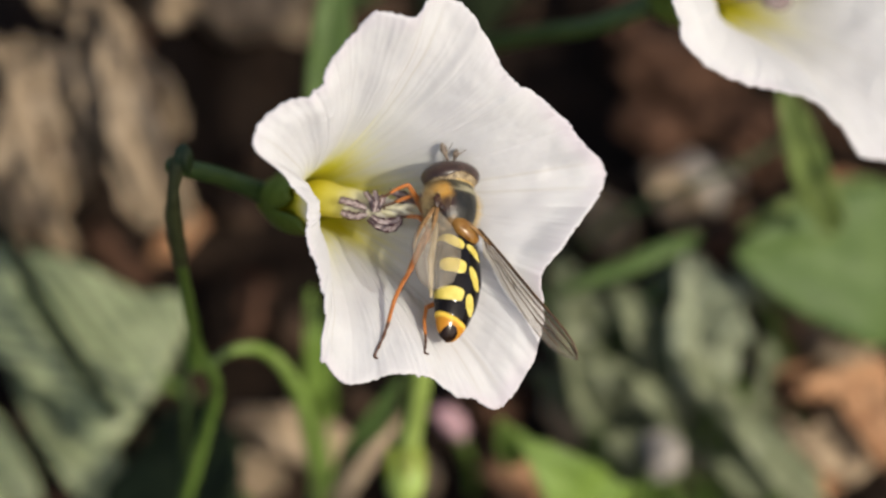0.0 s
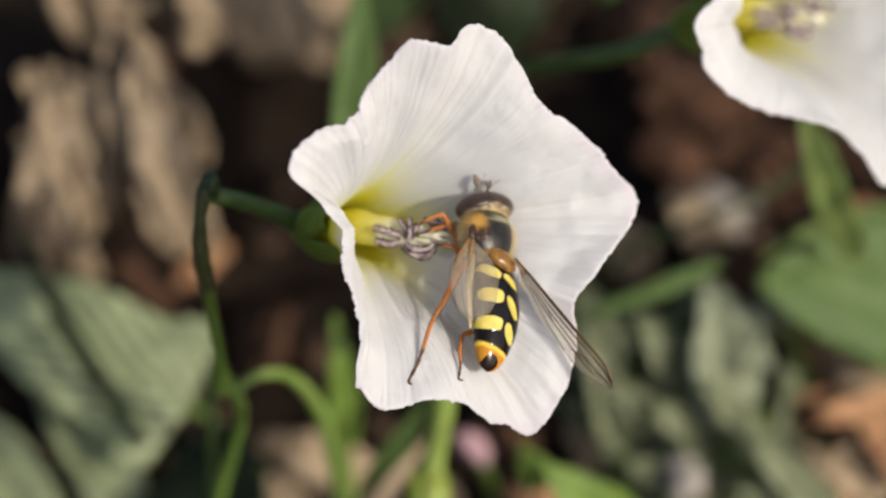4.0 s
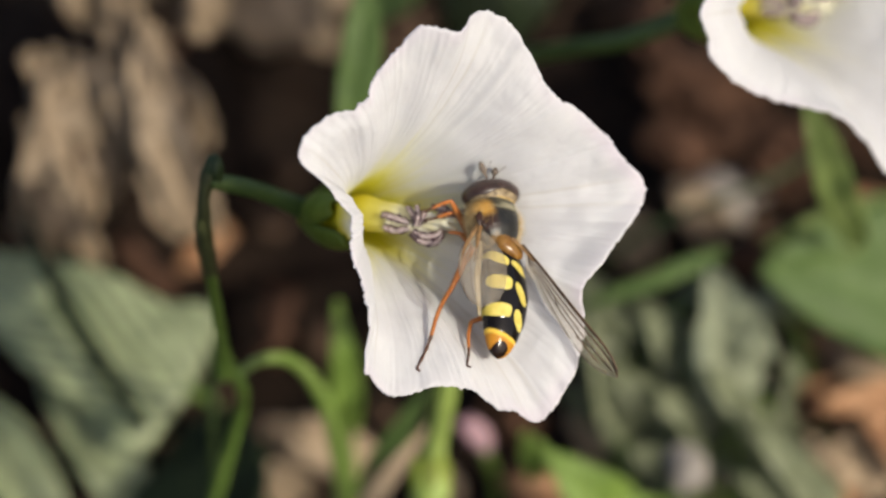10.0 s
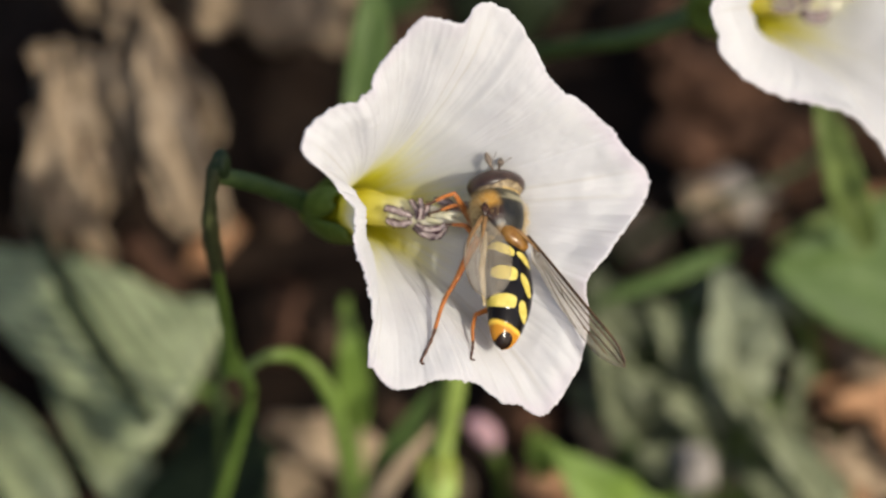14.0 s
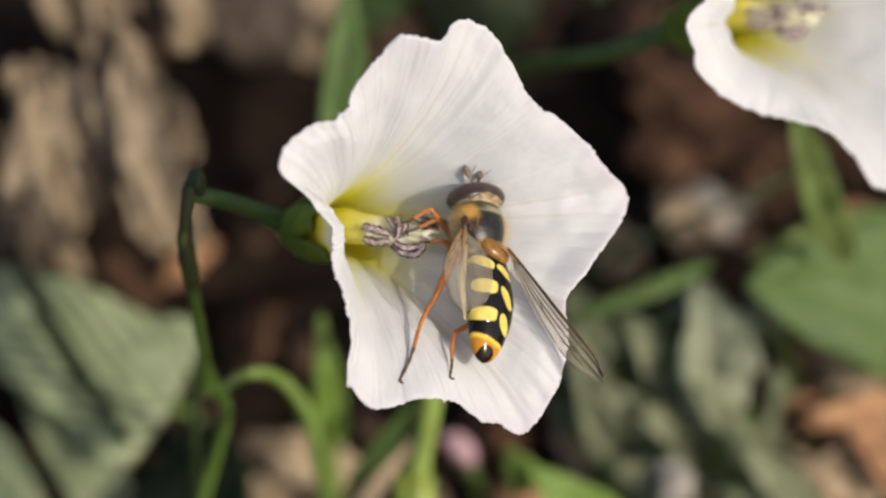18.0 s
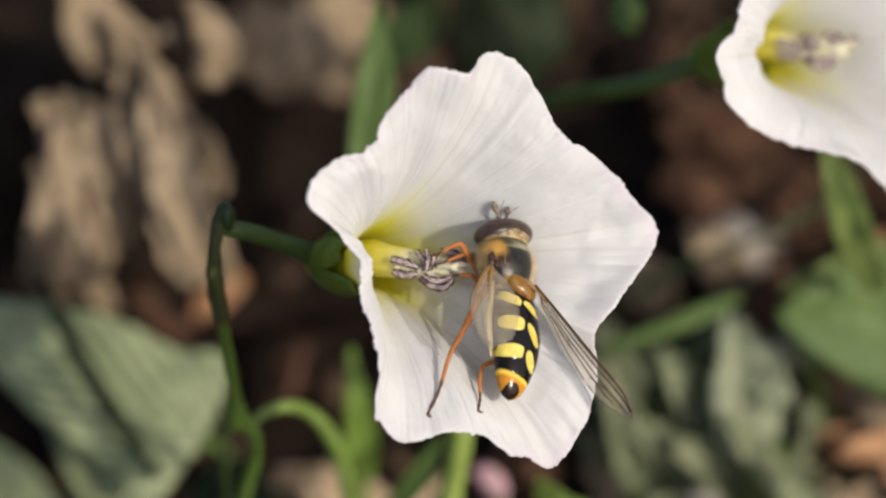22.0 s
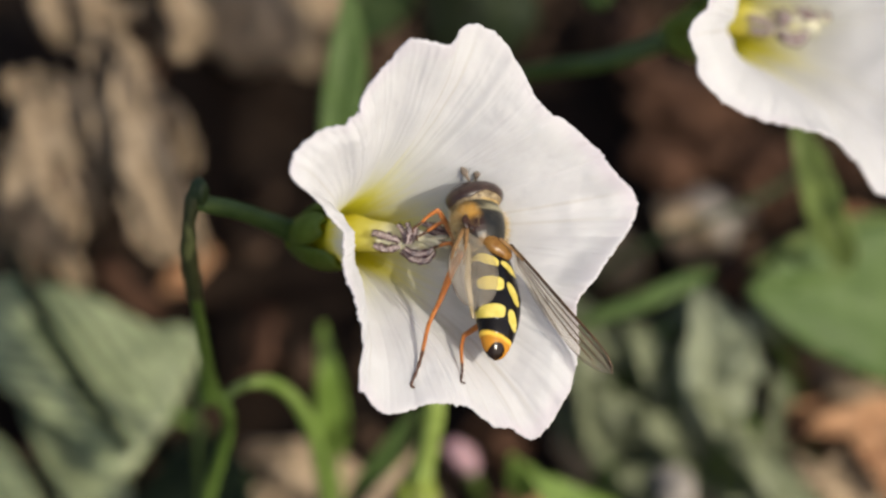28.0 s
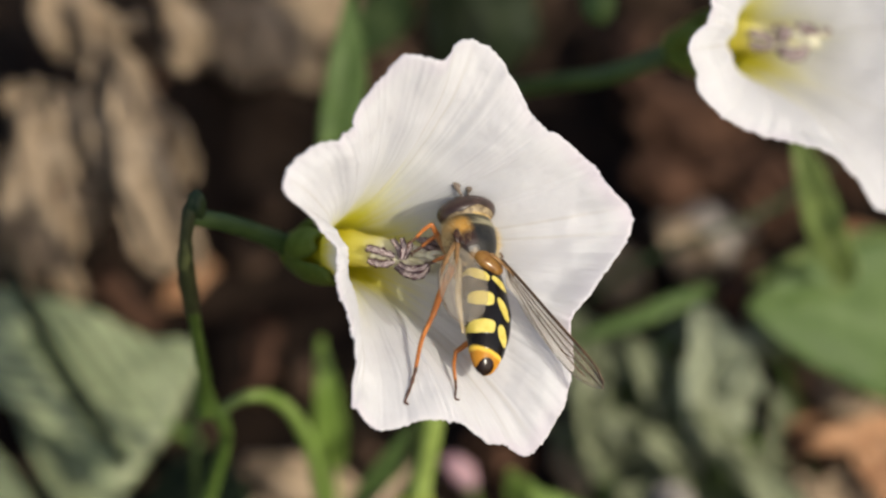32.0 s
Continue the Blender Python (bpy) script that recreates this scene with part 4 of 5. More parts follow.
def fly_materials():
    made = {}
    # abdomen: glossy black with pairs of yellow lunules and an orange tip
    s = Shade("abdomen", rough=0.2, spec=0.22)
    sep = s.t.nodes.new("ShaderNodeSeparateXYZ")
    s.link(s.coords("Object"), sep.inputs[0])
    wob = s.math("MULTIPLY", s.math("SUBTRACT", s.noise(1800, 2), 0.5), 0.10)
    x = s.math("ADD", s.math("MULTIPLY", sep.outputs[0], 1000.0), wob)
    y = s.math("ADD", s.math("MULTIPLY", sep.outputs[1], 1000.0 / LONG), wob)

    def oval(xc, yc, la, lb, turn, power):
        """1 inside a tilted rounded spot, 0 outside."""
        ca, sa = math.cos(radians(turn)), math.sin(radians(turn))
        dx, dy = s.math("SUBTRACT", x, xc), s.math("SUBTRACT", y, yc)
        u = s.math("ADD", s.math("MULTIPLY", dx, ca / la), s.math("MULTIPLY", dy, sa / la))
        v = s.math("ADD", s.math("MULTIPLY", dx, -sa / lb), s.math("MULTIPLY", dy, ca / lb))
        return s.step(s.math("ADD", s.math("POWER", s.math("ABSOLUTE", u), power), s.math("POWER", s.math("ABSOLUTE", v), power)), 1.16, 0.84)

    mask = None
    for row in ((-0.26, 0.20, 0.58, 0.25, -26, 3.0), (-0.22, -1.08, 0.62, 0.36, -4, 3.4), (-0.22, -2.49, 0.62, 0.34, -4, 3.4),
                (0.98, -0.20, 0.62, 0.20, -28, 2.2), (1.00, -1.55, 0.64, 0.24, -57, 2.2), (0.92, -2.88, 0.53, 0.27, -64, 2.2)):
        e = oval(*row)
        mask = e if mask is None else s.math("MAXIMUM", mask, e)
    edge = s.math("ADD", y, s.math("MULTIPLY", x, 0.30))
    tail = s.step(edge, -3.52, -3.63)
    dot = oval(0.04, -4.36, 0.42, 0.36, 0, 2.2)
    yellow = s.mix(s.step(s.noise(1500, 3), 0.3, 0.7), (0.48, 0.385, 0.07), (0.62, 0.515, 0.135))
    orange = s.mix(s.step(edge, -3.86, -3.68), (0.42, 0.18, 0.018), (0.66, 0.44, 0.06))
    c = s.mix(mask, (0.006, 0.005, 0.005), yellow)
    c = s.mix(tail, c, orange)
    c = s.mix(dot, c, (0.012, 0.006, 0.004))
    # bare plates shine, the yellow is a little duller
    s.link(s.math("ADD", 0.15, s.math("MULTIPLY", mask, 0.25)), s.b.inputs["Roughness"])
    s.colour(c)
    s.bump(s.noise(6000, 3), 0.25, 0.00003)
    made["abdomen"] = s.m
    # thorax: dark bronze under golden dust
    s = Shade("thorax", rough=0.28, spec=0.3, metal=0.0)
    sep = s.t.nodes.new("ShaderNodeSeparateXYZ")
    s.link(s.coords("Object"), sep.inputs[0])
    xs = s.math("MULTIPLY", sep.outputs[0], 1000.0)
    ys = s.math("MULTIPLY", sep.outputs[1], 1000.0)
    rag = s.math("MULTIPLY", s.math("SUBTRACT", s.noise(2600, 5, 0.7), 0.5), 2.0)
    x = s.math("ADD", s.math("ABSOLUTE", xs), rag)
    c = s.mix(s.step(s.noise(900, 4), 0.35, 0.7), (0.006, 0.006, 0.006), (0.020, 0.019, 0.016))
    c = s.mix(s.math("MULTIPLY", s.step(s.math("ADD", xs, rag), 0.95, 1.35), 0.75), c, (0.46, 0.36, 0.20))
    # pale dust over one shoulder; a grey-green sheen put into the colour in front
    c = s.mix(s.math("MULTIPLY", s.step(s.math("ADD", xs, s.math("MULTIPLY", rag, 0.35)), -1.0, -1.5), 0.6), c, (0.30, 0.21, 0.10))
    front = s.math("MULTIPLY", s.step(s.math("ADD", ys, s.math("MULTIPLY", rag, 0.5)), 2.55, 3.1), 0.75)
    c = s.mix(front, c, s.mix(s.step(s.noise(1600, 2, stretch=(0.2, 1.6, 0.2)), 0.42, 0.58), (0.035, 0.030, 0.018), (0.30, 0.27, 0.17)))

    def patch(px, py, r):
        dx, dy = s.math("SUBTRACT", xs, px), s.math("SUBTRACT", ys, py)
        d = s.math("SQRT", s.math("ADD", s.math("MULTIPLY", dx, dx), s.math("MULTIPLY", dy, dy)))
        return s.step(s.math("ADD", d, s.math("MULTIPLY", rag, 0.22)), r, r * 0.15)

    c = s.mix(s.math("MULTIPLY", patch(-1.20, 2.75, 0.80), 0.85), c, (0.48, 0.25, 0.045))
    c = s.mix(s.math("MULTIPLY", patch(-0.85, 2.0, 0.70), 1.0), c, (0.022, 0.006, 0.004))
    c = s.mix(s.math("MULTIPLY", patch(-0.45, 1.25, 0.40), 0.3), c, (0.40, 0.22, 0.06))
    s.colour(c)
    s.bump(s.noise(5200, 4), 0.5, 0.00006)
    made["thorax"] = s.m
    for name, dark, light, rough, spec in (("fly_eye", (0.018, 0.009, 0.007), (0.050, 0.026, 0.019), 0.28, 0.5), ("fly_face", (0.08, 0.055, 0.03), (0.33, 0.26, 0.155), 0.55, 0.3),
                                           ("scutellum", (0.25, 0.105, 0.018), (0.46, 0.25, 0.065), 0.16, 0.5), ("fly_dust", (0.16, 0.10, 0.04), (0.46, 0.33, 0.13), 0.5, 0.35), ("fly_leg", (0.32, 0.098, 0.02), (0.50, 0.185, 0.042), 0.35, 0.45),
                                           ("fly_foot", (0.035, 0.015, 0.009), (0.11, 0.045, 0.02), 0.5, 0.4), ("fly_hair", (0.56, 0.40, 0.17), (0.74, 0.60, 0.34), 0.5, 0.4),
                                           ("wing_vein", (0.040, 0.020, 0.009), (0.12, 0.062, 0.024), 0.4, 0.4), ("wing_root", (0.17, 0.085, 0.028), (0.34, 0.20, 0.085), 0.35, 0.4), ("antenna", (0.09, 0.07, 0.055), (0.24, 0.19, 0.15), 0.6, 0.3)):
        made[name] = plain_material(name, dark, light, rough=rough, spec=spec, scale=3000, bump=0.4, dist=0.00004, thin=0.3 if name == "scutellum" else 0.0)
    # wing skin: thin, clear, faintly smoky, with a sheen
    s = Shade("wing_skin", rough=0.16, spec=0.7)
    s.colour(s.mix(s.step(s.noise(700, 3), 0.3, 0.7), (0.42, 0.35, 0.26), (0.58, 0.52, 0.43)))
    s.bump(s.noise(1400, 3, stretch=(1, 0.3, 1)), 0.6, 0.0001)
    clear = s.t.nodes.new("ShaderNodeBsdfTransparent")
    clear.inputs[0].default_value = (0.97, 0.955, 0.93, 1)
    mx = s.t.nodes.new("ShaderNodeMixShader")
    mx.inputs[0].default_value = 0.20
    s.link(clear.outputs[0], mx.inputs[1])
    s.link(s.b.outputs[0], mx.inputs[2])
    s.link(mx.outputs[0], s.out.inputs[0])
    made["wing_skin"] = s.m
    return made


LONG = 1.055          # stretches the tilted body so that its length fits the camera's view
SKIN = fly_materials()
BODY = Vector((2.02, -0.58, -3.4)) * MM           # middle of the fly, in the flower plane's space
ahead = Vector((-0.045, 0.905, -0.42)).normalized()
back = Vector((0.52, 0.0, 0.85))
back = (back - ahead * back.dot(ahead)).normalized()
flank = ahead.cross(back)
TURN = Matrix((flank, ahead, back)).transposed().to_4x4()
FLY_REST = Matrix.Translation(BODY) @ TURN
fly = thing("hoverfly", VIEW @ FLY_REST, "black and yellow banded hoverfly feeding on the white flower", "hoverfly")


def egg(name, centre, radii, power=2.0, nu=32, nv=20, shape=None):
    """A rounded body in the fly's own space; shape(p) may bend it."""
    def place(a, b):
        w, e = 2 * math.pi * a, math.pi * (b * 0.998 + 0.001)
        p = Vector((math.sin(e) * math.cos(w), -math.cos(e), math.sin(e) * math.sin(w)))
        p = Vector((math.copysign(abs(v) ** (2 / power), v) for v in p))
        p = Vector((p.x * radii[0], p.y * radii[1], p.z * radii[2])) + Vector(centre)
        p = shape(p) if shape else p
        return Vector((p.x, p.y * LONG, p.z)) * MM
    return sheet(name, nu, nv, place, closed=True)


def fly_body():
    thorax = part("thorax", egg("thorax", (-0.10, 2.42, 0), (1.48, 1.66, 1.15), 2.2, 40, 26), SKIN["thorax"], fly, "dark bronze thorax with golden hairs", local=True)
    part("scutellum", egg("scutellum", (0.40, 0.93, 0.70), (0.84, 0.52, 0.36), 2.2, 28, 18, lambda p: Vector((p.x, p.y - 0.34 * (p.x - 0.34), p.z))), SKIN["scutellum"], thorax, "shiny amber scutellum", local=True)
    head = part("head", egg("head", (-0.10, 3.80, 0), (1.57, 0.76, 1.16), 2.1, 36, 18, lambda p: Vector((p.x, p.y + 0.14 * p.x, p.z))), SKIN["fly_face"], fly, "pale gold-dusted back of the head", local=True)
    for k in (-1, 1):
        def shell(a, b, k=k):
            w = (a - 0.5) * math.pi * 1.02 + (0 if k > 0 else math.pi)
            e = max(0.01, b) * radians(94 + 46 * max(0, -math.cos(w)) ** 1.3 + 26 * max(0, math.cos(w)))
            return Vector((math.sin(e) * math.cos(w) * 1.66 - 0.11, (3.86 + math.cos(e) * 0.80 + 0.14 * (math.sin(e) * math.cos(w) * 1.61)) * LONG, math.sin(e) * math.sin(w) * 1.23)) * MM
        solid(part("eye", sheet("eye", 28, 18, shell), SKIN["fly_eye"], head, "large dark brown compound eye", local=True), 0.06, -1)
        part("haltere", lump("haltere", Vector((1.28 * k, 1.0, 0.1)) * MM, [Vector((0.22, 0, 0)) * MM, Vector((0, 0.16, 0)) * MM, Vector((0, 0, 0.16)) * MM], 2, 0.1, cuts=2), SKIN["fly_face"], thorax, local=True)
    for line in ((spot(1.58, 3.97, -5.00), spot(1.40, 4.35, -4.80), spot(1.20, 4.84, -4.70)), (spot(1.85, 3.98, -5.10), spot(1.93, 4.24, -5.00), spot(1.99, 4.56, -5.00))):
        feeler = part("antenna", tube("antenna", line, lambda f: 0.07 + 0.13 * math.exp(-((f - 0.72) / 0.25) ** 2), 14, 8), SKIN["antenna"], head)
        part("arista", tube("arista", [line[1], (line[1] + line[2]) / 2 + VIEW.to_3x3() @ Vector((0.35, 0.1, 0.1)) * MM, line[2] + VIEW.to_3x3() @ Vector((0.55, 0.1, 0.1)) * MM], 0.02, 6, 5), SKIN["antenna"], feeler)
    part("collar", egg("collar", (-0.08, 3.40, 0.0), (1.28, 0.16, 1.06), 2.1, 32, 12), SKIN["fly_dust"], thorax, "thin golden collar behind the head", local=True)

    # dark lumps stand in for the dark pit at the folded wing's hinge
    hinge = plain_material("wing_hinge", (0.006, 0.003, 0.002), (0.05, 0.014, 0.006), rough=0.35, spec=0.4, scale=4000, bump=0.6, dist=0.00005)
    for k, (x, y, z, r) in enumerate(((-1.24, 2.16, 0.72, 0.34), (-1.12, 1.92, 0.80, 0.22))):
        part("wing_hinge", lump("wing_hinge", Vector((x, y, z)) * MM, [Vector((r, 0, 0)) * MM, Vector((0, r * 1.2, 0)) * MM, Vector((0, 0, r * 0.35)) * MM], k, 0.3, 1.6), hinge, thorax, "dark red-brown lump standing in for the wing hinge pit", local=True)

    # abdomen: five overlapping plates
    ends = (1.30, 0.02, -1.45, -2.88, -3.60, -4.72)
    wide = [(-4.72, 0.05), (-4.48, 0.40), (-4.05, 0.70), (-3.50, 0.92), (-2.85, 1.10), (-2.1, 1.26), (-1.2, 1.34), (-0.3, 1.27), (0.64, 1.12), (1.30, 0.98)]
    axis = [(-4.72, 0.08), (-3.85, 0.20), (-2.85, 0.35), (-2.1, 0.43), (-1.2, 0.46), (0.64, 0.40), (1.30, 0.36)]

    def girth(y):
        w = tween(wide, y)
        return w, 0.62 * w + 0.05 * min(1, w * 2)

    for k in range(5):
        a0, a1 = ends[k], ends[k + 1]

        def plate(a, b, a0=a0, a1=a1, k=k):
            y = a0 + (a1 - a0) * b + (0.10 if b == 0 and k else 0)
            w, h = girth(y)
            lip = 1.0 + 0.030 * b - (0.05 if b == 0 else 0)
            if b >= 0.999 and k < 4:
                lip *= 0.965
            if k == 4 and b > 0.999:
                w = h = 0.05
            t = 2 * math.pi * a
            droop = -0.10 * max(0, 0.2 - y) ** 1.45 * 0.42
            xx = w * lip * math.sin(t)
            return Vector((xx + tween(axis, y), (y - 0.27 * max(0, xx)) * LONG, h * lip * math.cos(t) + droop)) * MM

        part("abdomen_plate", sheet("abdomen_plate", 44, 14, plate, closed=True), SKIN["abdomen"], fly, "glossy black plate with yellow spots" if k < 4 else "orange abdomen tip with a black spot", local=True)

    # fine golden hair on the thorax and its flanks
    rnd = random.Random(11)
    verts, faces = [], []
    for i in range(9000):
        w, e = rnd.uniform(0, 2 * math.pi), math.acos(rnd.uniform(-0.95, 0.95))
        n = Vector((math.sin(e) * math.cos(w), math.cos(e), math.sin(e) * math.sin(w)))
        if n.z < -0.4 or (rnd.random() > (0.42 if n.x < -0.42 and n.y > -0.3 else 0.0) and abs(n.x) < 0.78 and n.z > 0.3):
            continue
        p = Vector((n.x * 1.46 - 0.10, (2.28 + n.y * 1.46) * LONG, n.z * 1.12)) * MM
        d = (n + Vector((rnd.uniform(-.4, .4), rnd.uniform(-.5, .3), rnd.uniform(-.4, .4)))).normalized()
        side = d.cross(Vector((rnd.random(), rnd.random(), 0.3))).normalized() * 0.009 * MM
        k = len(verts)
        L = rnd.uniform(0.16, 0.46 if n.x < 0.6 else 0.56) * MM
        verts += [p - side, p + side, p + side.cross(d).normalized() * 0.010 * MM, p + d * L]
        faces += [(k, k + 1, k + 3), (k + 1, k + 2, k + 3), (k + 2, k, k + 3)]
    me = bpy.data.meshes.new("hair")
    me.from_pydata([tuple(v) for v in verts], [], faces)
    tagged(part("hair", me, SKIN["fly_hair"], thorax, "fine golden hair", local=True), kind="stuff")


def wing(base, tip, lead, front, rear, name_label, fine=0.8):
    """A clear wing blade from base to tip; lead points to its stiff front edge."""
    run = tip - base
    d = run.normalized()
    lead = (lead - d * lead.dot(d)).normalized()
    up = d.cross(lead)
    L = run.length

    def edges(f):
        return tween(front, f) * MM, -tween(rear, f) * MM

    def place(a, b):
        f0, r0 = edges(b)
        c = r0 + (f0 - r0) * a
        return base + d * L * b + lead * c + up * (0.10 * math.sin(a * 13) * MM * 0.35 + 0.35 * MM * math.sin(b * 2.6) * (a - 0.4))

    ob = part("wing", sheet("wing", 18, 40, place), SKIN["wing_skin"], fly, name_label)
    solid(ob, 0.018)
    veins = (((1.0, 0.0), (1.0, 0.5), (0.97, 0.97), 0.075), ((0.86, 0.04), (0.90, 0.45), (0.96, 0.80), 0.050), ((0.72, 0.05), (0.74, 0.5), (0.80, 0.985), 0.050),
             ((0.60, 0.06), (0.60, 0.45), (0.52, 0.96), 0.042), ((0.46, 0.06), (0.40, 0.40), (0.30, 0.86), 0.040), ((0.34, 0.08), (0.22, 0.35), (0.04, 0.62), 0.036),
             ((0.98, 0.90), (0.75, 1.02), (0.35, 0.985), 0.040), ((0.36, 0.985), (0.05, 0.93), (0.02, 0.66), 0.028), ((0.62, 0.36), (0.50, 0.40), (0.38, 0.43), 0.034), ((0.50, 0.74), (0.40, 0.72), (0.30, 0.64), 0.034))
    for p, q, r, w in veins:
        line = [place(*v) for v in curve2(p, q, r, 12)]
        part("vein", tube("vein", line, lambda f, w=w: w * fine * (0.55 + 0.30 * f + (0.35 * math.exp(-f * 6) if w > 0.07 else 0)), 12, 6), SKIN["wing_vein"], ob)
    return ob


def curve2(p, q, r, n):
    return [((1 - t) ** 2 * p[0] + 2 * t * (1 - t) * q[0] + t * t * r[0], (1 - t) ** 2 * p[1] + 2 * t * (1 - t) * q[1] + t * t * r[1]) for t in (i / n for i in range(n + 1))]


fly_body()
WING = wing(spot(3.34, 0.52, -3.40), spot(8.19, -6.29, -1.60), VIEW.to_3x3() @ Vector((0.80, 0.35, 0.5)),
            [(0.0, 0.10), (0.10, 0.20), (0.24, 0.31), (0.57, 0.48), (0.85, 0.57), (0.95, 0.36), (0.985, 0.18), (1.0, 0.03)],
            [(0.0, 0.08), (0.07, 0.22), (0.13, 0.66), (0.17, 0.66), (0.20, 0.64), (0.32, 0.86), (0.46, 0.99), (0.79, 0.99), (0.92, 0.62), (0.98, 0.22), (1.0, 0.03)],
            "clear wing with dark veins, spread over the petal", 1.0)
other_wing = wing(spot(1.11, 1.42, -3.00), spot(1.35, -2.53, 0.60), VIEW.to_3x3() @ Vector((-0.95, 0.0, 0.3)),
                  [(0.0, 0.10), (0.2, 0.80), (0.4, 1.14), (0.65, 1.12), (0.85, 0.88), (0.95, 0.55), (1.0, 0.05)], [(0.0, 0.20), (0.2, 0.95), (0.45, 1.32), (0.7, 1.22), (0.88, 0.90), (0.96, 0.55), (1.0, 0.05)],
                  "clear wing with dark veins, held up over the abdomen", 0.34)

part("wing_root", tube("wing_root", [spot(1.28, 1.85, -3.40), spot(0.78, 1.15, -2.60), spot(0.35, 0.34, -1.90), spot(0.12, -0.58, -1.20)], lambda f: 0.12 * (1 - f) ** 0.7 + 0.03, 16, 8, squash=0.5), SKIN["wing_root"], other_wing, "golden brown wing root")
part("wing_root", tube("wing_root", [spot(1.19, 1.61, -3.00), spot(1.07, 0.77, -2.40), spot(0.87, -0.30, -1.80)], lambda f: 0.10 * (1 - f) ** 0.7 + 0.03, 14, 8, squash=0.5), SKIN["wing_root"], other_wing, "golden brown wing root")
part("wing_root", tube("wing_root", [spot(2.88, 0.87, -3.40), spot(3.40, 0.40, -3.30), spot(3.98, -0.29, -3.10)], lambda f: 0.11 * (1 - f) ** 0.6 + 0.04, 14, 8, squash=0.5), SKIN["wing_root"], WING, "golden brown wing root")
LOBE = plain_material("wing_lobe", (0.46, 0.37, 0.22), (0.66, 0.57, 0.40), rough=0.5, thin=0.5, scale=2500)
part("wing_lobe", tube("wing_lobe", [spot(1.22, 0.75, -3.00), spot(1.04, -1.13, -2.60), spot(1.15, -3.02, -2.00)], lambda f: 0.07 + 0.11 * math.sin(3.1 * f), 18, 8, squash=0.5, rough=0.3), LOBE, other_wing, "pale tan folded wing margin")

# legs: hip, knee and foot in the flower plane's space; the feet stay where they stand while the body shifts
LEGS = []


def leg(hip, knee, foot, thick=1.0):
    rest = VIEW @ FLY_REST
    h, k, f = (rest.inverted() @ p for p in (hip, knee, foot))
    parts = []
    for name, a, b, r0, r1, m in (("femur", h, k, 0.21, 0.15, SKIN["fly_leg"]), ("tibia", k, f, 0.14, 0.06, SKIN["fly_leg"])):
        L = (b - a).length
        bow = 0.03 * L
        if name == "femur":
            me = tube(name, [Vector((0, 0, 0)), Vector((0, 0, L * 0.5)) + Vector((bow * 0.5, 0, 0)), Vector((0, 0, L))], lambda f: thick * (r0 + (r1 - r0) * f + 0.04 * math.sin(3.1 * f)), 16, 9)
        else:
            me = tube(name, [Vector((0, 0, 0)), Vector((0, 0, L * 0.3)) + Vector((bow, 0, 0)), Vector((0, 0, L * 0.62))], lambda f: thick * (r0 + (0.105 - r0) * f), 14, 9)
        ob = part(name, me, m, fly, "orange leg segment" if name == "femur" else "orange shin with a dark foot", local=True)
        if name == "tibia":
            part("tarsus", tube("tarsus", [Vector((0, 0, L * 0.60)), Vector((-bow * 0.3, 0, L * 0.8)), Vector((0, 0, L)), Vector((-0.22 * MM, 0, L + 0.10 * MM))],
                                lambda f: thick * (0.10 - 0.045 * f + 0.018 * math.sin(f * 30)), 26, 8), SKIN["fly_foot"], ob, "dark jointed foot", local=True)
        parts.append(ob)
    bend = (k - (h + f) / 2).normalized()
    LEGS.append((parts, h, k, f, bend))



WING_ROOT = FLY_REST.inverted() @ VIEW.inverted() @ spot(3.34, 0.52, -3.40)
leg(spot(1.14, 0.93, -4.40), spot(-0.40, -1.92, -2.90), on_petal(spot(-2.21, -6.15, -3.00)), 0.95)
leg(spot(2.89, -2.71, -3.90), spot(0.65, -3.72, -3.00), on_petal(spot(0.36, -6.00, -3.00)), 0.8)
leg(spot(0.68, 0.87, -5.40), spot(-0.55, 2.61, -4.20), spot(-2.01, 1.91, -4.60), 0.8)
leg(spot(0.74, 1.17, -5.60), spot(-0.23, 2.06, -4.70), spot(-1.78, 1.48, -4.80), 0.85)
leg(spot(0.86, 0.46, -5.20), spot(0.06, 0.98, -4.40), spot(-0.96, 0.92, -5.00), 0.85)
leg(spot(2.50, 1.23, -5.40), spot(2.98, 0.70, -5.80), on_petal(spot(2.90, 1.28, -5.00)), 0.8)


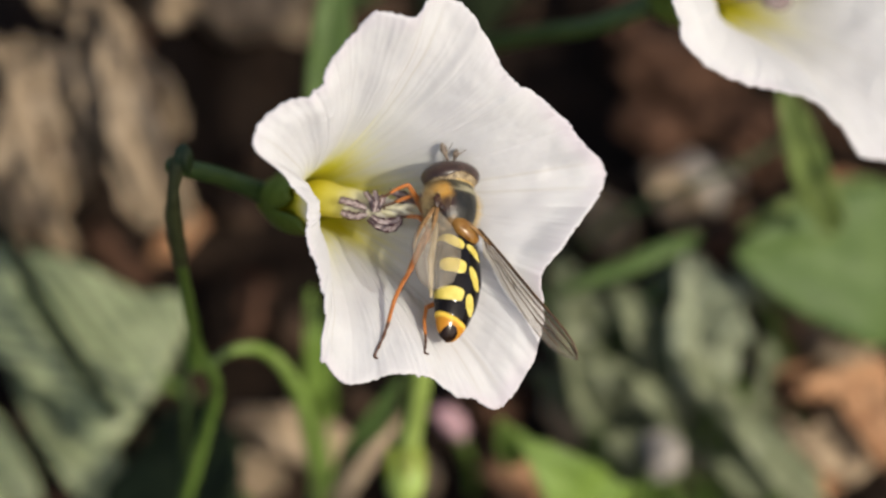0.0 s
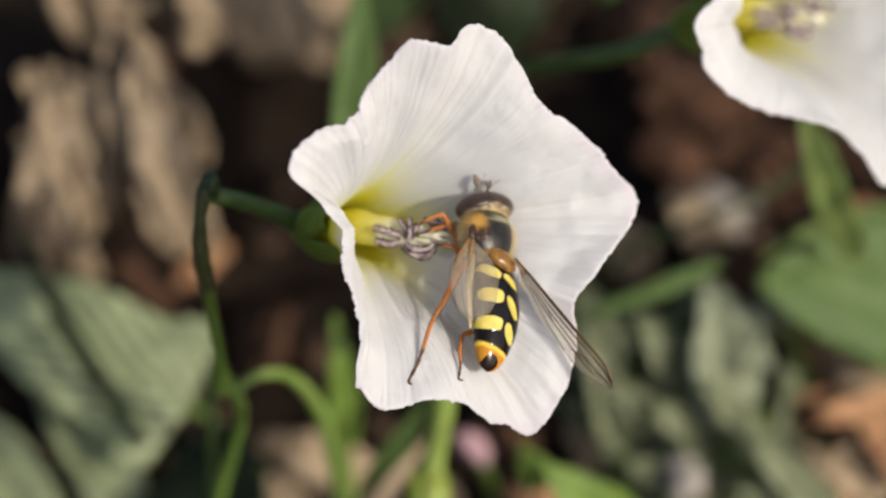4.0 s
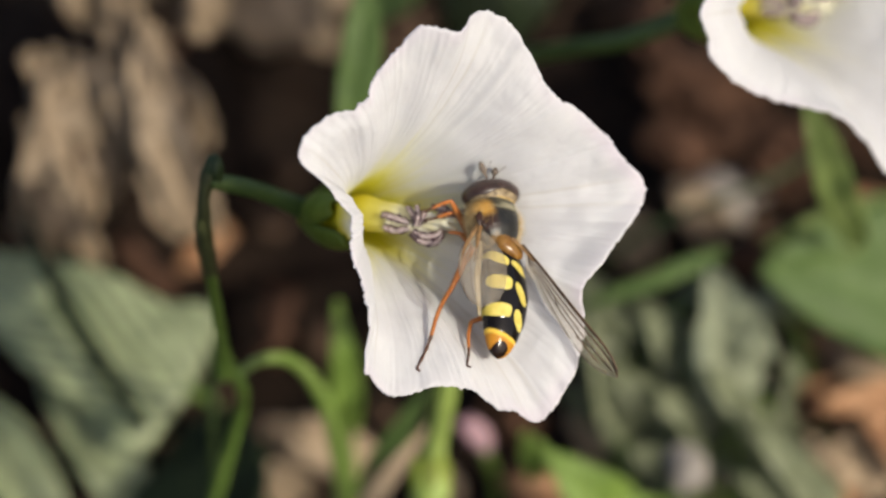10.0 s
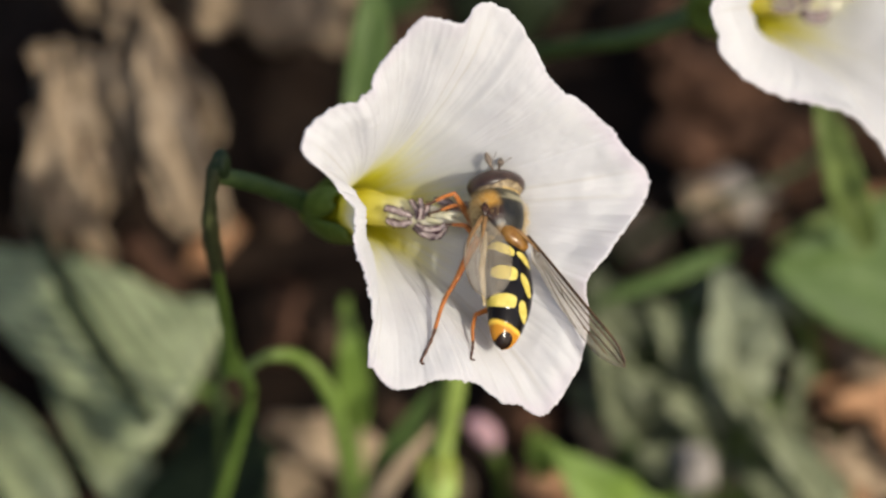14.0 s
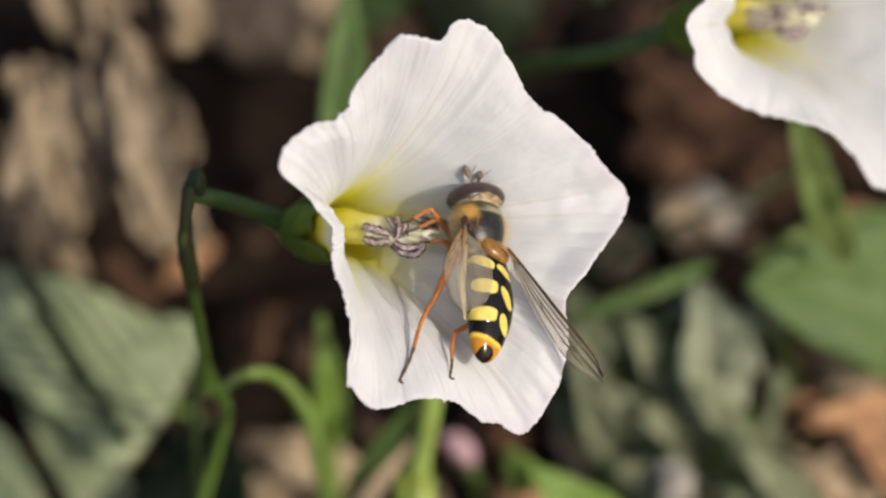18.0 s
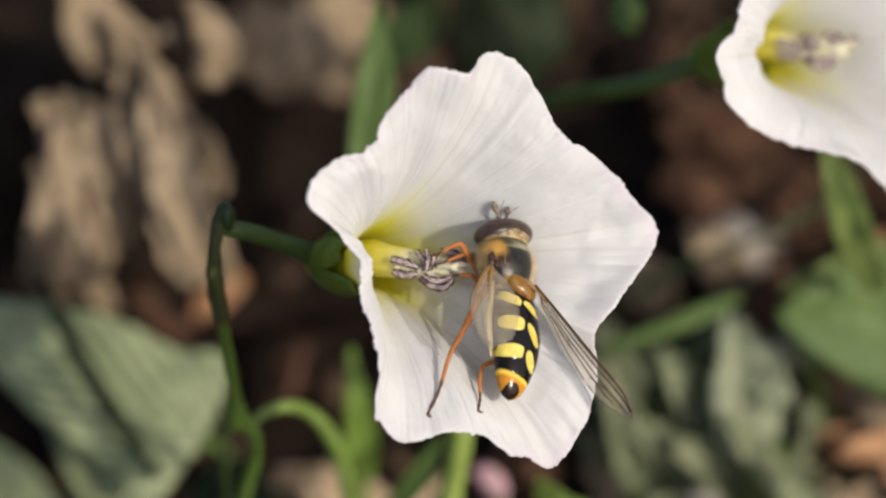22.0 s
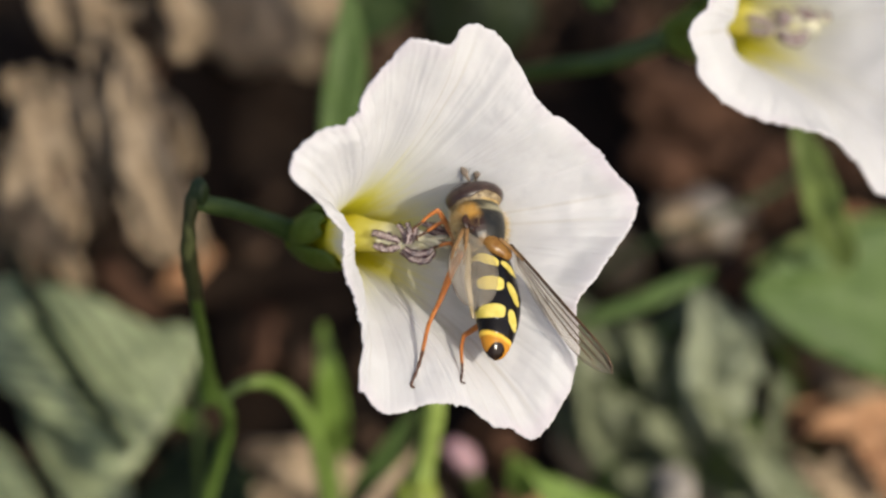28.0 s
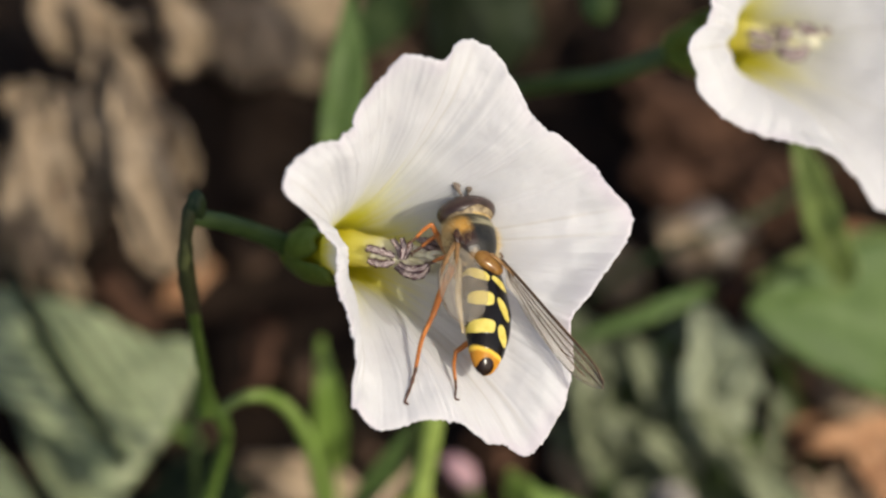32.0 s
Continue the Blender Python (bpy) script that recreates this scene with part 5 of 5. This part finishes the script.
# ---- what moves: the breeze on the flower, and the fly that shifts on it ----
BREEZE = [
    (0, -0.521, 0.235, -0.197, 1.115, -0.587, -0.643), (0.5, 0.015, 0.247, 0.003, 1.073, 0.230, -0.403), (1, -0.253, 0.323, 0.006, 0.883, -0.367, -0.621),
    (1.5, -0.212, 0.239, 0.020, 0.733, -0.545, -0.092), (2, -0.042, 0.274, 0.125, 0.326, -0.901, -0.268), (2.5, -0.177, 0.281, 0.127, 0.686, -1.064, -0.634),
    (3, -0.216, 0.206, 0.120, 0.957, -0.845, -0.838), (3.5, -0.370, 0.306, 0.061, 0.284, -1.001, -0.306), (4, -0.048, 0.101, 0.148, 0.590, -0.486, -0.551),
    (4.5, -0.064, 0.279, 0.450, 0.263, -0.946, -0.584), (6.5, -0.022, 0.098, 0.110, 0.330, -0.274, -0.410), (7, -0.209, 0.087, -0.030, -0.371, -0.122, -0.084),
    (7.5, -0.213, 0.240, -0.069, 0.342, 0.064, 0.054), (8, -0.257, -0.016, -0.018, 0.722, -0.043, -0.677), (8.5, -0.193, 0.162, 0.053, -0.219, 0.112, 0.377),
    (9, -0.086, -0.192, 0.204, 0.358, -0.237, -0.317), (9.5, -0.289, 0.228, -0.076, 0.072, -0.326, 0.389), (10, 0.108, -0.019, 0.071, 0.500, 0.098, -0.265),
    (10.5, -0.272, 0.185, 0.195, 0.249, -0.106, 0.037), (11, -0.018, -0.060, -0.031, -0.038, 0.190, -0.123), (11.5, -0.166, 0.061, -0.014, 0.027, 0.094, 0.227),
    (12, 0.024, 0.059, -0.006, -0.187, 0.084, 0.175), (12.5, -0.099, 0.086, -0.053, 0.355, 0.087, 0.067), (13, -0.019, 0.032, 0.010, -0.216, 0.243, 0.132),
    (13.5, 0.034, 0.093, 0.079, 0.005, 0.305, -0.095), (14, -0.150, 0.080, -0.235, 0.189, 0.353, 0.159), (14.5, 0.000, 0.098, -0.149, 0.223, 0.518, 0.214),
    (16.5, -0.093, -0.064, -0.079, -0.392, 0.054, 0.288), (17, -0.005, 0.060, -0.160, 0.301, 0.259, 0.324), (17.5, -0.084, 0.076, -0.168, 0.141, 0.289, 0.124),
    (18, -0.062, 0.045, 0.012, 0.050, 0.372, 0.197), (18.5, -0.099, 0.028, -0.077, 0.197, 0.270, 0.166), (19, -0.070, -0.008, 0.038, 0.008, 0.259, 0.144),
    (19.5, -0.019, 0.014, -0.038, 0.110, 0.191, 0.111), (20, -0.035, -0.037, 0.053, -0.050, -0.165, -0.086), (20.5, 0.105, -0.124, 0.062, -0.625, -0.009, 0.234),
    (21, -0.105, -0.044, -0.039, -0.069, -0.102, 0.106), (21.5, -0.006, -0.113, -0.045, -0.271, 0.060, 0.300), (22, -0.088, 0.091, 0.052, 0.130, 0.263, -0.116),
    (22.5, -0.115, -0.033, -0.083, 0.090, 0.088, -0.221), (23, 0.111, 0.003, -0.145, -0.305, 0.451, 0.440), (23.5, -0.113, 0.077, -0.146, 0.554, -0.059, 0.108),
    (24, 0.061, 0.071, -0.046, -0.185, 0.422, 0.407), (24.5, -0.094, 0.214, -0.092, 0.757, 0.315, -0.098), (25, 0.073, 0.076, -0.125, 0.017, -0.108, 0.128),
    (25.5, -0.275, 0.210, -0.017, 0.158, -0.030, -0.012), (26, 0.132, 0.047, -0.073, -0.155, 0.143, 0.210), (26.5, 0.052, 0.317, 0.048, 0.112, 0.702, 0.220),
    (28.5, 0.271, 0.057, 0.045, -0.969, 0.516, 0.413), (29, -0.139, 0.031, -0.031, 0.125, 0.113, -0.096), (29.5, -0.218, -0.073, -0.291, -0.613, 0.509, 0.480),
    (30, 0.143, 0.259, 0.043, -0.061, 0.701, 0.256), (30.5, -0.224, -0.208, -0.065, -0.201, -0.257, -0.259), (31, 0.156, 0.136, -0.020, -1.007, 0.807, 0.919),
    (31.5, -0.241, -0.063, -0.073, -0.087, 0.038, -0.010), (32, 0.094, 0.058, 0.023, -0.462, 0.341, 0.427),
]
SHIFT = [
    (0, -0.340, -0.187, -3.419), (0.5, -0.233, -0.178, -1.972), (1, -0.243, -0.249, -2.257),
    (1.5, -0.272, -0.246, -2.605), (2, -0.280, -0.274, -2.192), (2.5, -0.190, -0.305, -2.309),
    (3, -0.178, -0.307, -1.940), (3.5, -0.183, -0.319, -1.858), (4, -0.158, -0.342, -1.194),
    (4.5, -0.158, -0.386, -1.253), (6.5, -0.240, -0.332, -2.143), (7, -0.216, -0.305, -2.239),
    (7.5, -0.219, -0.322, -2.213), (8, -0.179, -0.382, -2.102), (8.5, -0.226, -0.406, -0.877),
    (9, -0.201, -0.597, -1.899), (9.5, -0.223, -0.359, -1.071), (10, -0.170, -0.350, 0.050),
    (10.5, -0.179, -0.381, -0.653), (11, -0.150, -0.312, -0.631), (11.5, -0.160, -0.298, -0.420),
    (12, -0.119, -0.275, 0.135), (12.5, -0.105, -0.273, -0.383), (13, -0.106, -0.281, -0.380),
    (13.5, -0.117, -0.336, -0.565), (14, -0.101, -0.246, -0.447), (14.5, -0.108, -0.224, -0.331),
    (16.5, -0.065, 0.021, -0.296), (17, -0.078, 0.004, -0.280), (17.5, -0.049, -0.001, -0.463),
    (18, -0.019, 0.017, -0.367), (18.5, -0.043, 0.012, -0.435), (19, 0.005, 0.010, -0.043),
    (19.5, 0.028, 0.009, 0.120), (20, -0.005, -0.026, -0.092), (20.5, 0.027, 0.043, 0.008),
    (21, -0.052, -0.106, 0.040), (21.5, -0.148, -0.240, -0.820), (22, -0.119, -0.158, -0.841),
    (22.5, -0.067, 0.051, 0.650), (23, -0.107, 0.191, 1.637), (23.5, -0.142, 0.132, 1.757),
    (24, -0.163, 0.201, 2.714), (24.5, -0.115, 0.217, 3.090), (25, -0.171, 0.238, 3.393),
    (25.5, -0.202, 0.260, 3.194), (26, -0.172, 0.223, 3.338), (26.5, -0.133, 0.221, 3.375),
    (28.5, -0.352, 0.401, 3.691), (29, -0.381, 0.422, 3.528), (29.5, -0.401, 0.428, 3.454),
    (30, -0.372, 0.444, 3.849), (30.5, -0.500, 0.447, 2.189), (31, -0.461, 0.466, 3.147),
    (31.5, -0.503, 0.417, 2.160), (32, -0.505, 0.440, 3.124),
]
WING_TURN = [
    (0, 5.746), (0.5, 4.010), (1, 4.376),
    (1.5, 4.705), (2, 4.126), (2.5, 4.213),
    (3, 4.112), (3.5, 4.079), (4, 3.325),
    (4.5, 2.985), (6.5, 4.444), (7, 3.858),
    (7.5, 4.337), (8, 4.503), (8.5, 3.054),
    (9, 4.627), (9.5, 2.494), (10, 0.745),
    (10.5, 1.381), (11, 2.605), (11.5, 1.767),
    (12, 1.346), (12.5, 2.382), (13, 1.930),
    (13.5, 2.294), (14, 1.851), (14.5, 1.500),
    (16.5, 0.401), (17, 0.613), (17.5, 0.664),
    (18, 0.601), (18.5, 0.558), (19, -0.070),
    (19.5, -0.340), (20, 0.110), (20.5, -0.487),
    (21, 1.350), (21.5, 1.633), (22, 1.792),
    (22.5, 0.525), (23, -0.272), (23.5, 0.156),
    (24, -0.505), (24.5, -0.709), (25, -1.239),
    (25.5, -0.776), (26, -1.135), (26.5, -1.315),
    (28.5, -1.409), (29, -1.125), (29.5, -1.334),
    (30, -1.598), (30.5, 0.157), (31, -1.433),
    (31.5, 0.640), (32, -0.541),
]


def aim(a, b, bend):
    """A pose at a whose z points at b and whose x leans to bend."""
    z = (b - a).normalized()
    x = (bend - z * bend.dot(z)).normalized()
    return Matrix.Translation(a) @ Matrix((x, z.cross(x), z)).transposed().to_4x4()


def motions():
    nod = {t: Matrix.Translation(PIVOT) @ pose(x * MM, y * MM, z * MM, rx, ry, rz) @ Matrix.Translation(-PIVOT) for t, x, y, z, rx, ry, rz in BREEZE}
    walk(flower, [(t, VIEW @ m @ Matrix.Translation(PIVOT)) for t, m in nod.items()])
    own = {t: Matrix.Translation(BODY + Vector((x, y, 0)) * MM) @ Matrix.Rotation(radians(rz), 4, "Z") @ Matrix.Translation(-BODY) for t, x, y, rz in SHIFT}
    walk(fly, [(t, VIEW @ nod[t] @ own[t] @ FLY_REST) for t in own])
    # the spread wing turns a little on its root
    axis = TURN.to_3x3().inverted() @ Vector((0, 0, 1))
    walk(WING, [(t, Matrix.Translation(WING_ROOT) @ Matrix.Rotation(radians(a), 4, axis) @ Matrix.Translation(-WING_ROOT))
                for t, a in WING_TURN])
    for (femur, tibia), h, k, f, bend in LEGS:
        l1, l2 = (k - h).length, (f - k).length
        rows = ([], [])
        for t in own:
            # the foot is still on the flower; seen from the body it moves, and the knee follows half way
            foot = FLY_REST.inverted() @ own[t].inverted() @ FLY_REST @ f
            knee = foot - (foot - k - (foot - f) * 0.45).normalized() * l2
            rows[0].append((t, aim(knee - (knee - h).normalized() * l1, knee, bend)))
            rows[1].append((t, aim(knee, foot, bend)))
        walk(femur, rows[0])
        walk(tibia, rows[1])


motions()
